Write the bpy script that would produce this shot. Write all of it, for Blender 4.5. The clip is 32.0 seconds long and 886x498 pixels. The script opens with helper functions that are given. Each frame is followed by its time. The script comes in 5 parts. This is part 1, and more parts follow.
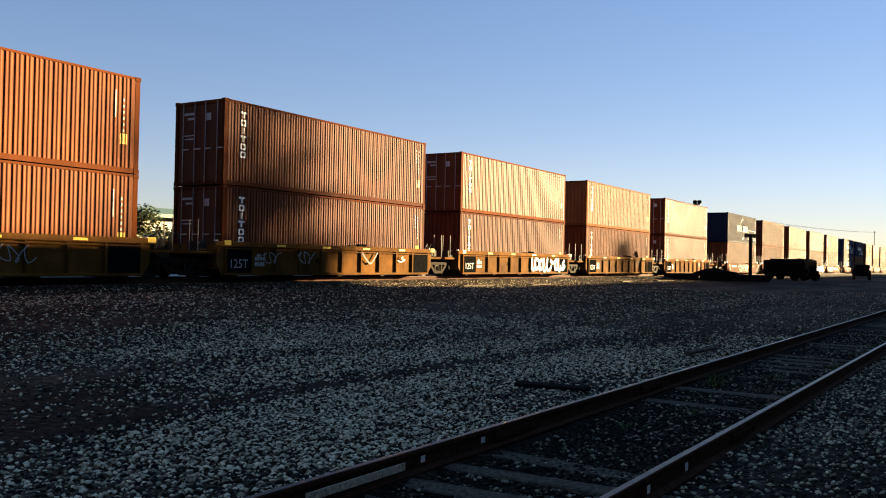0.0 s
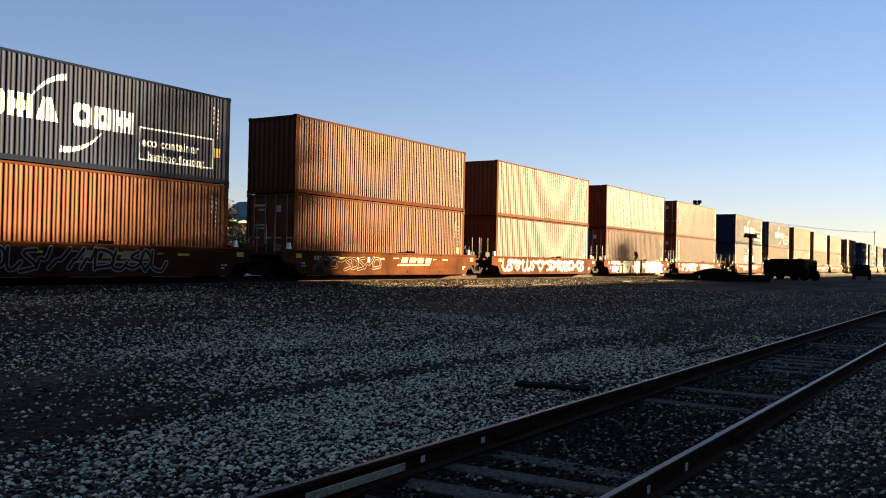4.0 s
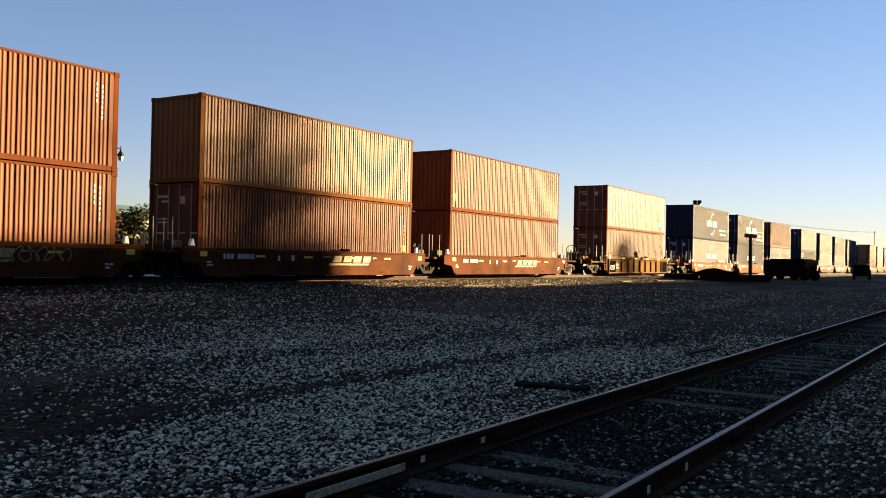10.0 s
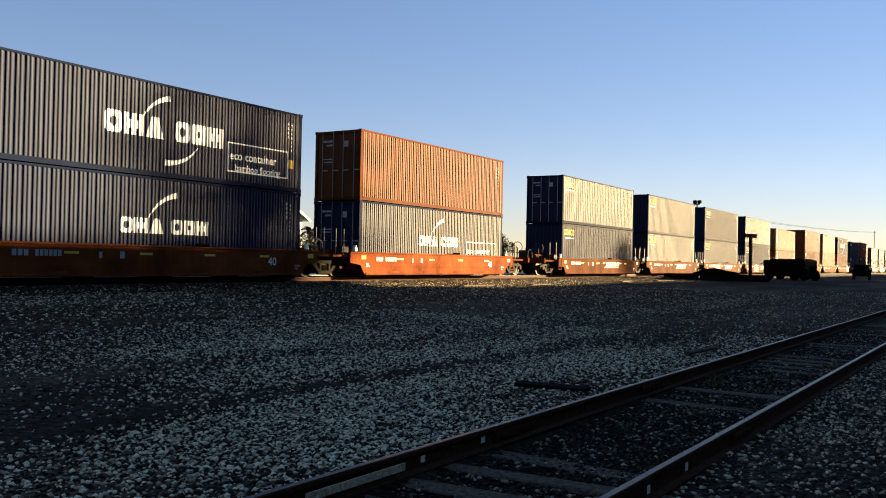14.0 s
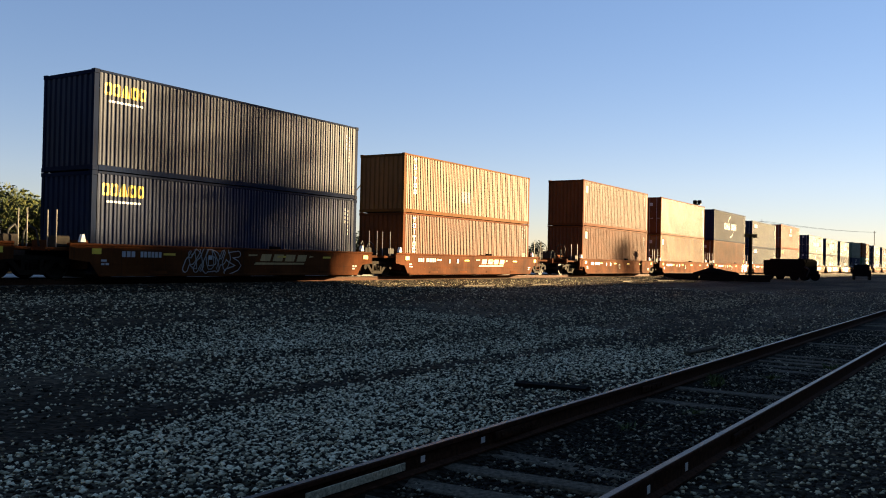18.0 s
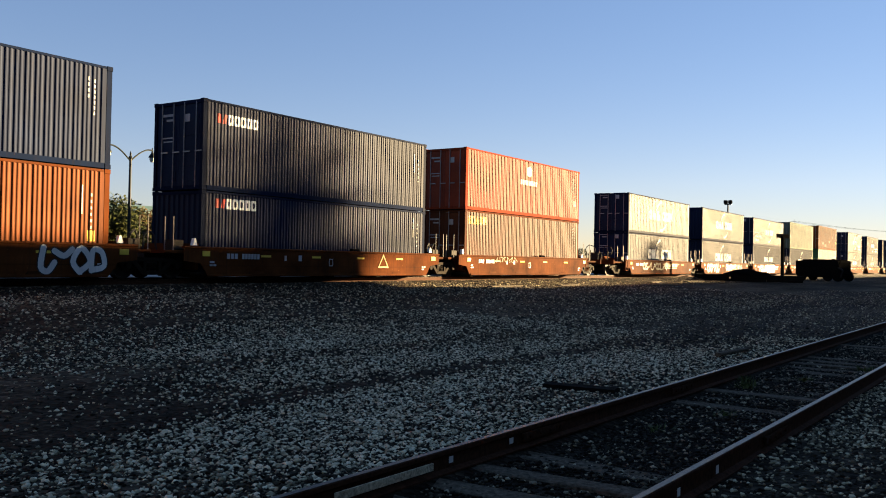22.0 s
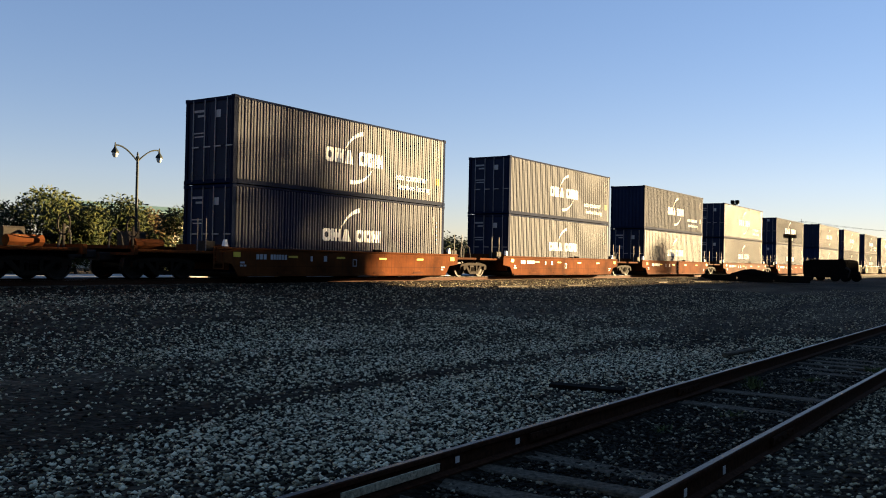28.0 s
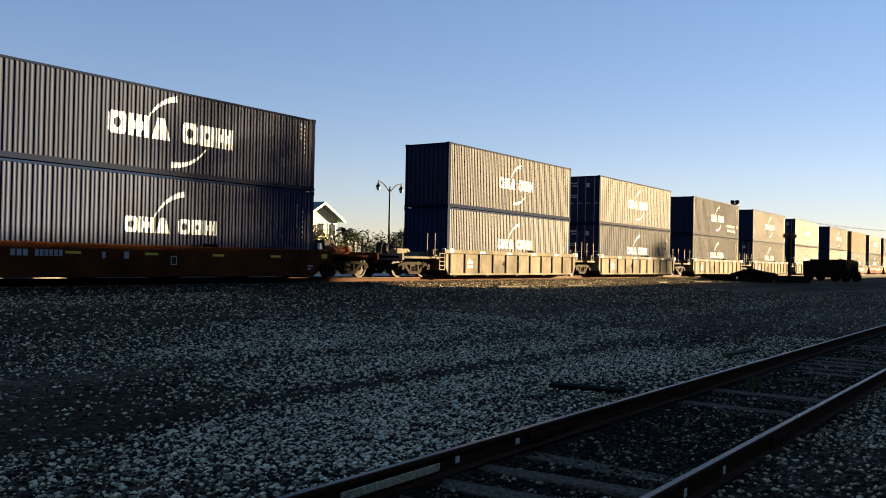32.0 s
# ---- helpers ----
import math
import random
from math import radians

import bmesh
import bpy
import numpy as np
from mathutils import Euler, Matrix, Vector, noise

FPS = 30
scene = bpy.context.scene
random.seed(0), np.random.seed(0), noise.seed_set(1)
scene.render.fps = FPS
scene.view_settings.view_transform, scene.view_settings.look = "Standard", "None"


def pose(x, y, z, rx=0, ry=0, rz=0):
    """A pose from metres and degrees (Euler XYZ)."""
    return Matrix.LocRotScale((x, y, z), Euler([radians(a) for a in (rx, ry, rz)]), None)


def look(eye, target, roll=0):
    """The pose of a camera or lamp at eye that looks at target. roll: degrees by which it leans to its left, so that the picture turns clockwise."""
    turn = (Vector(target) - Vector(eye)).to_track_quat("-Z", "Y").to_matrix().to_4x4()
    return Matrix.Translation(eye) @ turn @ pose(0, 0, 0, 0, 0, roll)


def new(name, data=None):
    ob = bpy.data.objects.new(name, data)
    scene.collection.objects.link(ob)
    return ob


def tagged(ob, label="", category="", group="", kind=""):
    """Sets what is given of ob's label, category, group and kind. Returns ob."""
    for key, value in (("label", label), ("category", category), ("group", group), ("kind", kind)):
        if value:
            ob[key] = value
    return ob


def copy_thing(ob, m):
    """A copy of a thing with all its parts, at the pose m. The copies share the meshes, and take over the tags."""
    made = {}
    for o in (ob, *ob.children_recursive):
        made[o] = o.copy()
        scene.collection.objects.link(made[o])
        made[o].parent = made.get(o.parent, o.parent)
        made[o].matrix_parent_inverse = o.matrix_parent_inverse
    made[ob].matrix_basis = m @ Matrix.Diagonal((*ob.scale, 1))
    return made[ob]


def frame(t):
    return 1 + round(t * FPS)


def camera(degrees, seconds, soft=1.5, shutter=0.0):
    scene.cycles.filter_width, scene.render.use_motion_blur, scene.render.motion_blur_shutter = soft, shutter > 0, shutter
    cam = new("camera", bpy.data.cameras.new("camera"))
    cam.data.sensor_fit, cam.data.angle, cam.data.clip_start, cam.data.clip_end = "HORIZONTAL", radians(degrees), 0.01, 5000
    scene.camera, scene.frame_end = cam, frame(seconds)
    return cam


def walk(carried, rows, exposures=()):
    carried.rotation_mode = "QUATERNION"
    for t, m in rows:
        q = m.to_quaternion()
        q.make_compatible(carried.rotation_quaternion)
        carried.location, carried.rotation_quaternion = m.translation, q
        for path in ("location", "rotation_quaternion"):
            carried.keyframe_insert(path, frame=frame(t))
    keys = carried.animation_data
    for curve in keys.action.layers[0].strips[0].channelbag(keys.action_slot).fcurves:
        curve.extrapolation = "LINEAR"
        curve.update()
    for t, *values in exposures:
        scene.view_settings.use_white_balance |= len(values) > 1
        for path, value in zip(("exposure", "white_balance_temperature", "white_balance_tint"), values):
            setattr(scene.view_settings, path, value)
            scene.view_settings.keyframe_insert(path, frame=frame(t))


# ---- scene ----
# World: the train runs along the x axis towards -x, the camera stands at the origin.
EYE = Vector((0.0, 0.0, 1.515))
FOV = 54.24
RAIL = 0.765            # rail top of the main track
TRACK_Y = 22.763        # centre line of the main track
CONT_Z0, CONT_Z1 = 0.995, 3.903


def aim(pan):
    """Camera pose: level tripod head turned by pan degrees to the left."""
    yaw, pitch, roll = radians(32.207 + pan), radians(0.752), -1.154
    d = Vector((math.cos(yaw) * math.cos(pitch), math.sin(yaw) * math.cos(pitch), math.sin(pitch)))
    return look(EYE, EYE + 10 * d, -roll)


cam = camera(FOV, 32.0, soft=1.0)
PAN = [(0.0, 0), (19.8, 0), (20.2, 0.07), (20.6, 0.13), (21.0, 0.205), (21.25, 0.5), (21.5, 0.93), (21.75, 1.42), (22.0, 1.86),
       (22.25, 2.25), (22.5, 2.46), (22.75, 2.44), (23.0, 2.40), (25.0, 2.40), (25.5, 2.35), (27.5, 2.275), (32.0, 2.275)]
walk(cam, [(t, aim(a)) for t, a in PAN], exposures=[(0.0, 2.7, 6250, 34), (32.0, 2.7, 6250, 34)])

# ---- light ----
SUN_AZ, SUN_EL = 27.0, 8.0      # degrees to the -y side of +x, and above the horizon
sun_from = Vector((math.cos(radians(SUN_AZ)) * math.cos(radians(SUN_EL)), -math.sin(radians(SUN_AZ)) * math.cos(radians(SUN_EL)),
                   math.sin(radians(SUN_EL))))
world = bpy.data.worlds.new("evening_sky")
scene.world = world
world.use_nodes = True
wn = world.node_tree.nodes
wl = world.node_tree.links
sky = wn.new("ShaderNodeTexSky")
sky.sky_type = "NISHITA"
sky.sun_disc = False
sky.sun_elevation = radians(SUN_EL)
sky.sun_rotation = radians(90 + SUN_AZ)
sky.air_density, sky.dust_density, sky.ozone_density = 0.9, 0.0, 2.0
sky_gamma = wn.new("ShaderNodeGamma")            # sky colours flattened by a gamma; no haze in the air
sky_gamma.inputs["Gamma"].default_value = 0.65
clear = wn.new("ShaderNodeHueSaturation")
clear.inputs["Saturation"].default_value = 1.34
wl.new(sky.outputs[0], sky_gamma.inputs["Color"])
wl.new(sky_gamma.outputs[0], clear.inputs["Color"])
wn["Background"].inputs["Strength"].default_value = 0.0435
wl.new(clear.outputs[0], wn["Background"].inputs["Color"])
sun = new("sun", bpy.data.lights.new("sun", "SUN"))
sun.data.energy, sun.data.angle, sun.data.color = 8.0, radians(0.6), (1.0, 0.8, 0.34)
sun.matrix_basis = look(sun_from * 100, (0, 0, 0))


# ---- materials ----
def nodes_of(name):
    m = bpy.data.materials.new(name)
    m.use_nodes = True
    return m, m.node_tree.nodes, m.node_tree.links, m.node_tree.nodes["Principled BSDF"]


def ramp(n, stops):
    r = n.new("ShaderNodeValToRGB")
    e = r.color_ramp.elements
    while len(e) < len(stops):
        e.new(0.5)
    for i, (p, c) in enumerate(stops):
        e[i].position = p
        e[i].color = (*c, 1) if len(c) == 3 else c
    return r


def noise_tex(n, l, vec, scale, detail=4, rough=0.6):
    t = n.new("ShaderNodeTexNoise")
    t.inputs["Scale"].default_value, t.inputs["Detail"].default_value, t.inputs["Roughness"].default_value = scale, detail, rough
    if vec is not None:
        l.new(vec, t.inputs["Vector"])
    return t


def mix(n, l, fac, a, b, mode="MIX"):
    m = n.new("ShaderNodeMix")
    m.data_type, m.blend_type = "RGBA", mode
    for sock, v in ((m.inputs[0], fac), (m.inputs[6], a), (m.inputs[7], b)):
        if isinstance(v, (int, float)):
            sock.default_value = v
        elif isinstance(v, tuple):
            sock.default_value = (*v, 1)
        else:
            l.new(v, sock)
    return m.outputs[2]


def stretched(n, l, scale, coord="Object"):
    tc = n.new("ShaderNodeTexCoord")
    mp = n.new("ShaderNodeMapping")
    mp.inputs["Scale"].default_value = scale
    l.new(tc.outputs[coord], mp.inputs["Vector"])
    return mp.outputs[0]


def painted(name, col, rough=0.55, wear=0.36, rust=(0.09, 0.04, 0.02), metal=0.0, vary=0.18, dirt=(0.014, 0.011, 0.009), gloss=0.25, fading=(0.7, 1.25)):
    """Paint on steel: fading, vertical streaks, rust spots."""
    m, n, l, b = nodes_of(name)
    p = stretched(n, l, (1, 1, 1))
    info = n.new("ShaderNodeObjectInfo")
    hsv = n.new("ShaderNodeHueSaturation")
    hsv.inputs["Color"].default_value = (*col, 1)
    mr = n.new("ShaderNodeMapRange")
    mr.inputs[3].default_value, mr.inputs[4].default_value = 1 - vary, 1 + vary
    l.new(info.outputs["Random"], mr.inputs[0])
    l.new(mr.outputs[0], hsv.inputs["Value"])
    fade = noise_tex(n, l, p, 0.7, 5)
    fr = ramp(n, [(0.3, (fading[0],) * 3), (0.72, tuple(fading[1] * c for c in (1, .98, .95)))])
    l.new(fade.outputs[0], fr.inputs[0])
    c = mix(n, l, 1.0, hsv.outputs[0], fr.outputs[0], "MULTIPLY")
    st = noise_tex(n, l, stretched(n, l, (7, 7, 0.45)), 1.6, 6, 0.65)
    sr = ramp(n, [(0.5, (0, 0, 0)), (0.78, (wear, wear, wear))])
    l.new(st.outputs[0], sr.inputs[0])
    c = mix(n, l, sr.outputs[0], c, dirt)
    sp = noise_tex(n, l, p, 9.0, 8, 0.7)
    rr = ramp(n, [(0.63, (0, 0, 0)), (0.72, (1, 1, 1))])
    l.new(sp.outputs[0], rr.inputs[0])
    k = n.new("ShaderNodeMath")
    k.operation = "MULTIPLY"
    k.inputs[1].default_value = min(1.0, wear * 1.6)
    l.new(rr.outputs[0], k.inputs[0])
    c = mix(n, l, k.outputs[0], c, rust)
    l.new(c, b.inputs["Base Color"])
    ro = n.new("ShaderNodeMapRange")
    ro.inputs[3].default_value, ro.inputs[4].default_value = rough - 0.06, rough + 0.14
    l.new(st.outputs[0], ro.inputs[0])
    each = n.new("ShaderNodeMath")
    each.operation = "MULTIPLY_ADD"
    each.inputs[1].default_value = 0.2
    l.new(info.outputs["Random"], each.inputs[0])
    l.new(ro.outputs[0], each.inputs[2])
    l.new(each.outputs[0], b.inputs["Roughness"])
    b.inputs["Metallic"].default_value = metal
    b.inputs["Specular IOR Level"].default_value = gloss
    bp = n.new("ShaderNodeBump")
    bp.inputs["Strength"].default_value, bp.inputs["Distance"].default_value = 0.015, 0.01
    l.new(st.outputs[0], bp.inputs["Height"])
    l.new(bp.outputs[0], b.inputs["Normal"])
    return m


def plain(name, col, rough=0.6, metal=0.0, grain=8.0, depth=0.3, vary=0.25, gloss=0.3):
    m, n, l, b = nodes_of(name)
    p = stretched(n, l, (1, 1, 1))
    t = noise_tex(n, l, p, grain, 6)
    r = ramp(n, [(0.3, tuple(c * (1 - vary) for c in col)), (0.7, tuple(min(1, c * (1 + vary)) for c in col))])
    l.new(t.outputs[0], r.inputs[0])
    l.new(r.outputs[0], b.inputs["Base Color"])
    b.inputs["Roughness"].default_value, b.inputs["Metallic"].default_value, b.inputs["Specular IOR Level"].default_value = rough, metal, gloss
    bp = n.new("ShaderNodeBump")
    bp.inputs["Strength"].default_value, bp.inputs["Distance"].default_value = depth, 0.01
    l.new(t.outputs[0], bp.inputs["Height"])
    l.new(bp.outputs[0], b.inputs["Normal"])
    return m


COL = {
    "brown": painted("brown_paint", (0.068, 0.0165, 0.004), gloss=0.12),
    "orange": painted("orange_brown_paint", (0.094, 0.0255, 0.0052), gloss=0.115),
    "tan": painted("tan_orange_paint", (0.125, 0.05, 0.012), gloss=0.2),
    "navy": painted("navy_paint", (0.003, 0.0085, 0.029), wear=0.14, gloss=0.14),
    "blue": painted("blue_paint", (0.0034, 0.012, 0.045), wear=0.2, gloss=0.09),
    "red": painted("orange_red_paint", (0.19, 0.029, 0.011), rough=0.5, wear=0.15, gloss=0.13),
    "green": painted("green_paint", (0.018, 0.075, 0.042), wear=0.22, gloss=0.16),
    "pale_green": painted("pale_green_paint", (0.105, 0.135, 0.1), wear=0.25, gloss=0.09),
}
# the posts and rails of each colour: duller, more worn
EDGE = {}
for key_, m_ in COL.items():
    hue = m_.node_tree.nodes["Hue/Saturation/Value"].inputs["Color"].default_value
    EDGE[key_] = painted("worn_" + m_.name, tuple(c * .8 for c in hue[:3]), rough=0.8, wear=0.5, gloss=0.06)
WHITE = painted("white_marking_paint", (0.74, 0.74, 0.7), wear=0.15, vary=0.04)
PLATE = painted("dull_white_plate", (0.32, 0.32, 0.32), wear=0.4, vary=0.1)
YELLOW = painted("yellow_marking_paint", (0.6, 0.4, 0.04), wear=0.15, vary=0.04)
PATCH = painted("brown_patch_paint", (0.132, 0.0594, 0.0231))
EMBLEM = painted("faded_emblem_paint", (0.34, 0.22, 0.085), wear=0.4)
GOLD = painted("gold_car_paint", (0.085, 0.039, 0.0085), wear=0.5, rough=0.82, gloss=0.03, fading=(0.42, 1.6))
RUST = painted("rust_brown_car_paint", (0.062, 0.0195, 0.0058), wear=0.62, rust=(0.2, 0.085, 0.022), rough=0.82, gloss=0.03, fading=(0.42, 1.6))
RED_CAR = painted("red_car_paint", (0.12, 0.031, 0.0088), wear=0.45, rough=0.82, gloss=0.03, fading=(0.42, 1.6))
GREY_CAR = painted("pale_grey_car_paint", (0.11, 0.1, 0.085), wear=0.5, rough=0.82, gloss=0.03, fading=(0.42, 1.6))
IRON = plain("dark_cast_iron", (0.022, 0.018, 0.015), 0.75, 0.0, gloss=.08)
WHEEL = plain("worn_wheel_steel", (0.022, 0.017, 0.013), 0.65, 0.3, gloss=.1)
SPRING = plain("dusty_truck_steel", (0.014, 0.0095, 0.006), 0.85, 0.0, gloss=.05)
GALV = plain("galvanised_bar_steel", (0.16, 0.15, 0.14), 0.6, 0.4)
LOCKROD = plain("worn_lock_rod_steel", (0.22, 0.21, 0.21), 0.45, 0.5)
RAILTOP = plain("worn_rail_steel", (0.026, 0.021, 0.016), 0.36, 0.0, 30, gloss=.2)
RAILWEB = plain("rusty_rail_steel", (0.05, 0.021, 0.011), 0.9, 0.0, 25, .3, .5, .08)
TIE = plain("weathered_tie_wood", (0.085, 0.072, 0.053), 0.95, 0.0, 22, 1.0, .7, .05)
PLANK = plain("charred_plank_wood", (0.007, 0.006, 0.005), 0.95, 0.0, 14, 0.8, .4, .05)
STRIPE = plain("dirty_yellowish_white_paint", (0.5, 0.45, 0.31), 0.7, 0.0, 40, 0.3, .6)
MARK_RED = painted("red_marking_paint", (0.4, 0.04, 0.02), wear=0.15, vary=0.04)
BLACK = plain("black_equipment_paint", (0.0045, 0.0045, 0.0045), 0.95, gloss=0.0)
RUBBER = plain("tyre_rubber", (0.018, 0.018, 0.018), 0.85)
POLE_PAINT = plain("dark_green_lamp_paint", (0.012, 0.016, 0.016), 0.6, 0.0, gloss=.1)
MILK = plain("milky_lamp_glass", (0.32, 0.32, 0.3), 0.3)
WOODPOLE = plain("utility_pole_wood", (0.09, 0.065, 0.045), 0.9)
WALLPAINT = plain("cream_wall_paint", (0.3, 0.28, 0.22), 0.8, 0.0, 3)
ROOFING = plain("teal_roof_metal", (0.07, 0.13, 0.12), 0.6, 0.0, 3, gloss=.15)
TRIMPAINT = plain("white_trim_paint", (0.5, 0.49, 0.45), 0.6)
GLASSY = plain("dark_window_glass", (0.02, 0.025, 0.03), 0.08)
CONCRETE = plain("pale_concrete", (0.32, 0.31, 0.28), 0.85, 0.0, 6)
BARK = plain("tree_bark", (0.09, 0.065, 0.045), 0.95, 0, 12, 1.0)


def leaf_mat(name, a, b_):
    m, n, l, b = nodes_of(name)
    g = n.new("ShaderNodeNewGeometry")
    r = ramp(n, [(0.0, a), (1.0, b_)])
    l.new(g.outputs["Random Per Island"], r.inputs[0])
    l.new(r.outputs[0], b.inputs["Base Color"])
    b.inputs["Roughness"].default_value = 0.6
    b.inputs["Specular IOR Level"].default_value = 0.08
    return m


LEAF = leaf_mat("green_leaves", (0.007, 0.015, 0.004), (0.04, 0.042, 0.008))
LEAF_DRY = leaf_mat("brownish_leaves", (0.03, 0.02, 0.008), (0.09, 0.055, 0.018))
LEAF_DARK = leaf_mat("dark_leaves", (0.012, 0.02, 0.008), (0.035, 0.042, 0.014))
WEED = leaf_mat("weed_blades", (0.025, 0.04, 0.01), (0.07, 0.085, 0.025))


def gravel_mat(name, stops, rough=0.85):
    m, n, l, b = nodes_of(name)
    g = n.new("ShaderNodeNewGeometry")
    r = ramp(n, stops)
    l.new(g.outputs["Random Per Island"], r.inputs[0])
    p = stretched(n, l, (1, 1, 1))
    t = noise_tex(n, l, p, 60, 4)
    c = mix(n, l, 0.35, r.outputs[0], t.outputs[0], "MULTIPLY")
    l.new(c, b.inputs["Base Color"])
    b.inputs["Roughness"].default_value = rough
    b.inputs["Specular IOR Level"].default_value = 0.1
    return m


STONE_PALE = gravel_mat("pale_crushed_stone", [(0.0, (0.006, 0.005, 0.0035)), (0.4, (0.04, 0.036, 0.026)), (0.62, (0.42, 0.385, 0.25)), (1.0, (0.98, 0.9, 0.64))])
STONE_DARK = gravel_mat("dull_yard_gravel", [(0.0, (0.008, 0.0065, 0.0045)), (0.42, (0.062, 0.053, 0.037)), (0.7, (0.3, 0.265, 0.17)), (1.0, (0.85, 0.76, 0.51))])
STONE_SIDING = gravel_mat("oily_siding_ballast", [(0.0, (0.005, 0.004, 0.003)), (0.6, (0.017, 0.0145, 0.01)), (0.85, (0.11, 0.098, 0.068)), (1.0, (0.5, 0.45, 0.31))])
STONE_MAIN = gravel_mat("brown_main_line_ballast", [(0.0, (0.012, 0.008, 0.005)), (0.6, (0.05, 0.034, 0.02)), (0.88, (0.14, 0.1, 0.06)), (1.0, (0.36, 0.27, 0.17))])


def ground_mat():
    m, n, l, b = nodes_of("packed_dirt_and_gravel")
    p = stretched(n, l, (1, 1, 1))
    big = noise_tex(n, l, stretched(n, l, (0.07, 0.3, 1)), 1.0, 5, 0.6)
    br = ramp(n, [(0.35, (0.0085, 0.0068, 0.0045)), (0.5, (0.031, 0.0255, 0.017)), (0.68, (0.085, 0.071, 0.048))])
    l.new(big.outputs[0], br.inputs[0])
    v = n.new("ShaderNodeTexVoronoi")
    v.inputs["Scale"].default_value = 17
    l.new(p, v.inputs["Vector"])
    vr = ramp(n, [(0.0, (0.25, 0.25, 0.25)), (0.55, (0.8, 0.8, 0.8)), (0.93, (1.5, 1.5, 1.55)), (1.0, (3.2, 3.2, 3.3))])
    sep = n.new("ShaderNodeSeparateColor")
    l.new(v.outputs["Color"], sep.inputs[0])
    l.new(sep.outputs[0], vr.inputs[0])
    c = mix(n, l, 0.85, br.outputs[0], vr.outputs[0], "MULTIPLY")
    # darker bed along the siding, with a ragged border
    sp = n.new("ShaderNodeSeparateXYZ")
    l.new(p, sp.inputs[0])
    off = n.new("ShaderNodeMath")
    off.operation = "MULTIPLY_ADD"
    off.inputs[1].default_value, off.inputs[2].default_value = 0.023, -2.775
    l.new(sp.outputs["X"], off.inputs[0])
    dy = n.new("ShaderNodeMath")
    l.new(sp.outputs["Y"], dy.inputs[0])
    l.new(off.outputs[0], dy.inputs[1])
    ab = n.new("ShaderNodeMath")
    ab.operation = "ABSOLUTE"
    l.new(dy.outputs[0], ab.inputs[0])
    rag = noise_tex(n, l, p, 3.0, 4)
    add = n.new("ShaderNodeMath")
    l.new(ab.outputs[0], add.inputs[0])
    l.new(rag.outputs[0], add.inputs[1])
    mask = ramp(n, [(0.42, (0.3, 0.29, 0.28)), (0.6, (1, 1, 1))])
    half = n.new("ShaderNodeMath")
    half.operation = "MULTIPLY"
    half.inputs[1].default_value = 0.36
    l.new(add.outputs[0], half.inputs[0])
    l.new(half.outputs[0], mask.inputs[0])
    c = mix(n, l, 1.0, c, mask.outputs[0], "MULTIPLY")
    l.new(c, b.inputs["Base Color"])
    b.inputs["Roughness"].default_value = 0.9
    b.inputs["Specular IOR Level"].default_value = 0.05
    bp = n.new("ShaderNodeBump")
    bp.inputs["Strength"].default_value, bp.inputs["Distance"].default_value = 0.9, 0.03
    l.new(v.outputs["Distance"], bp.inputs["Height"])
    l.new(bp.outputs[0], b.inputs["Normal"])
    return m


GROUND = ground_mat()


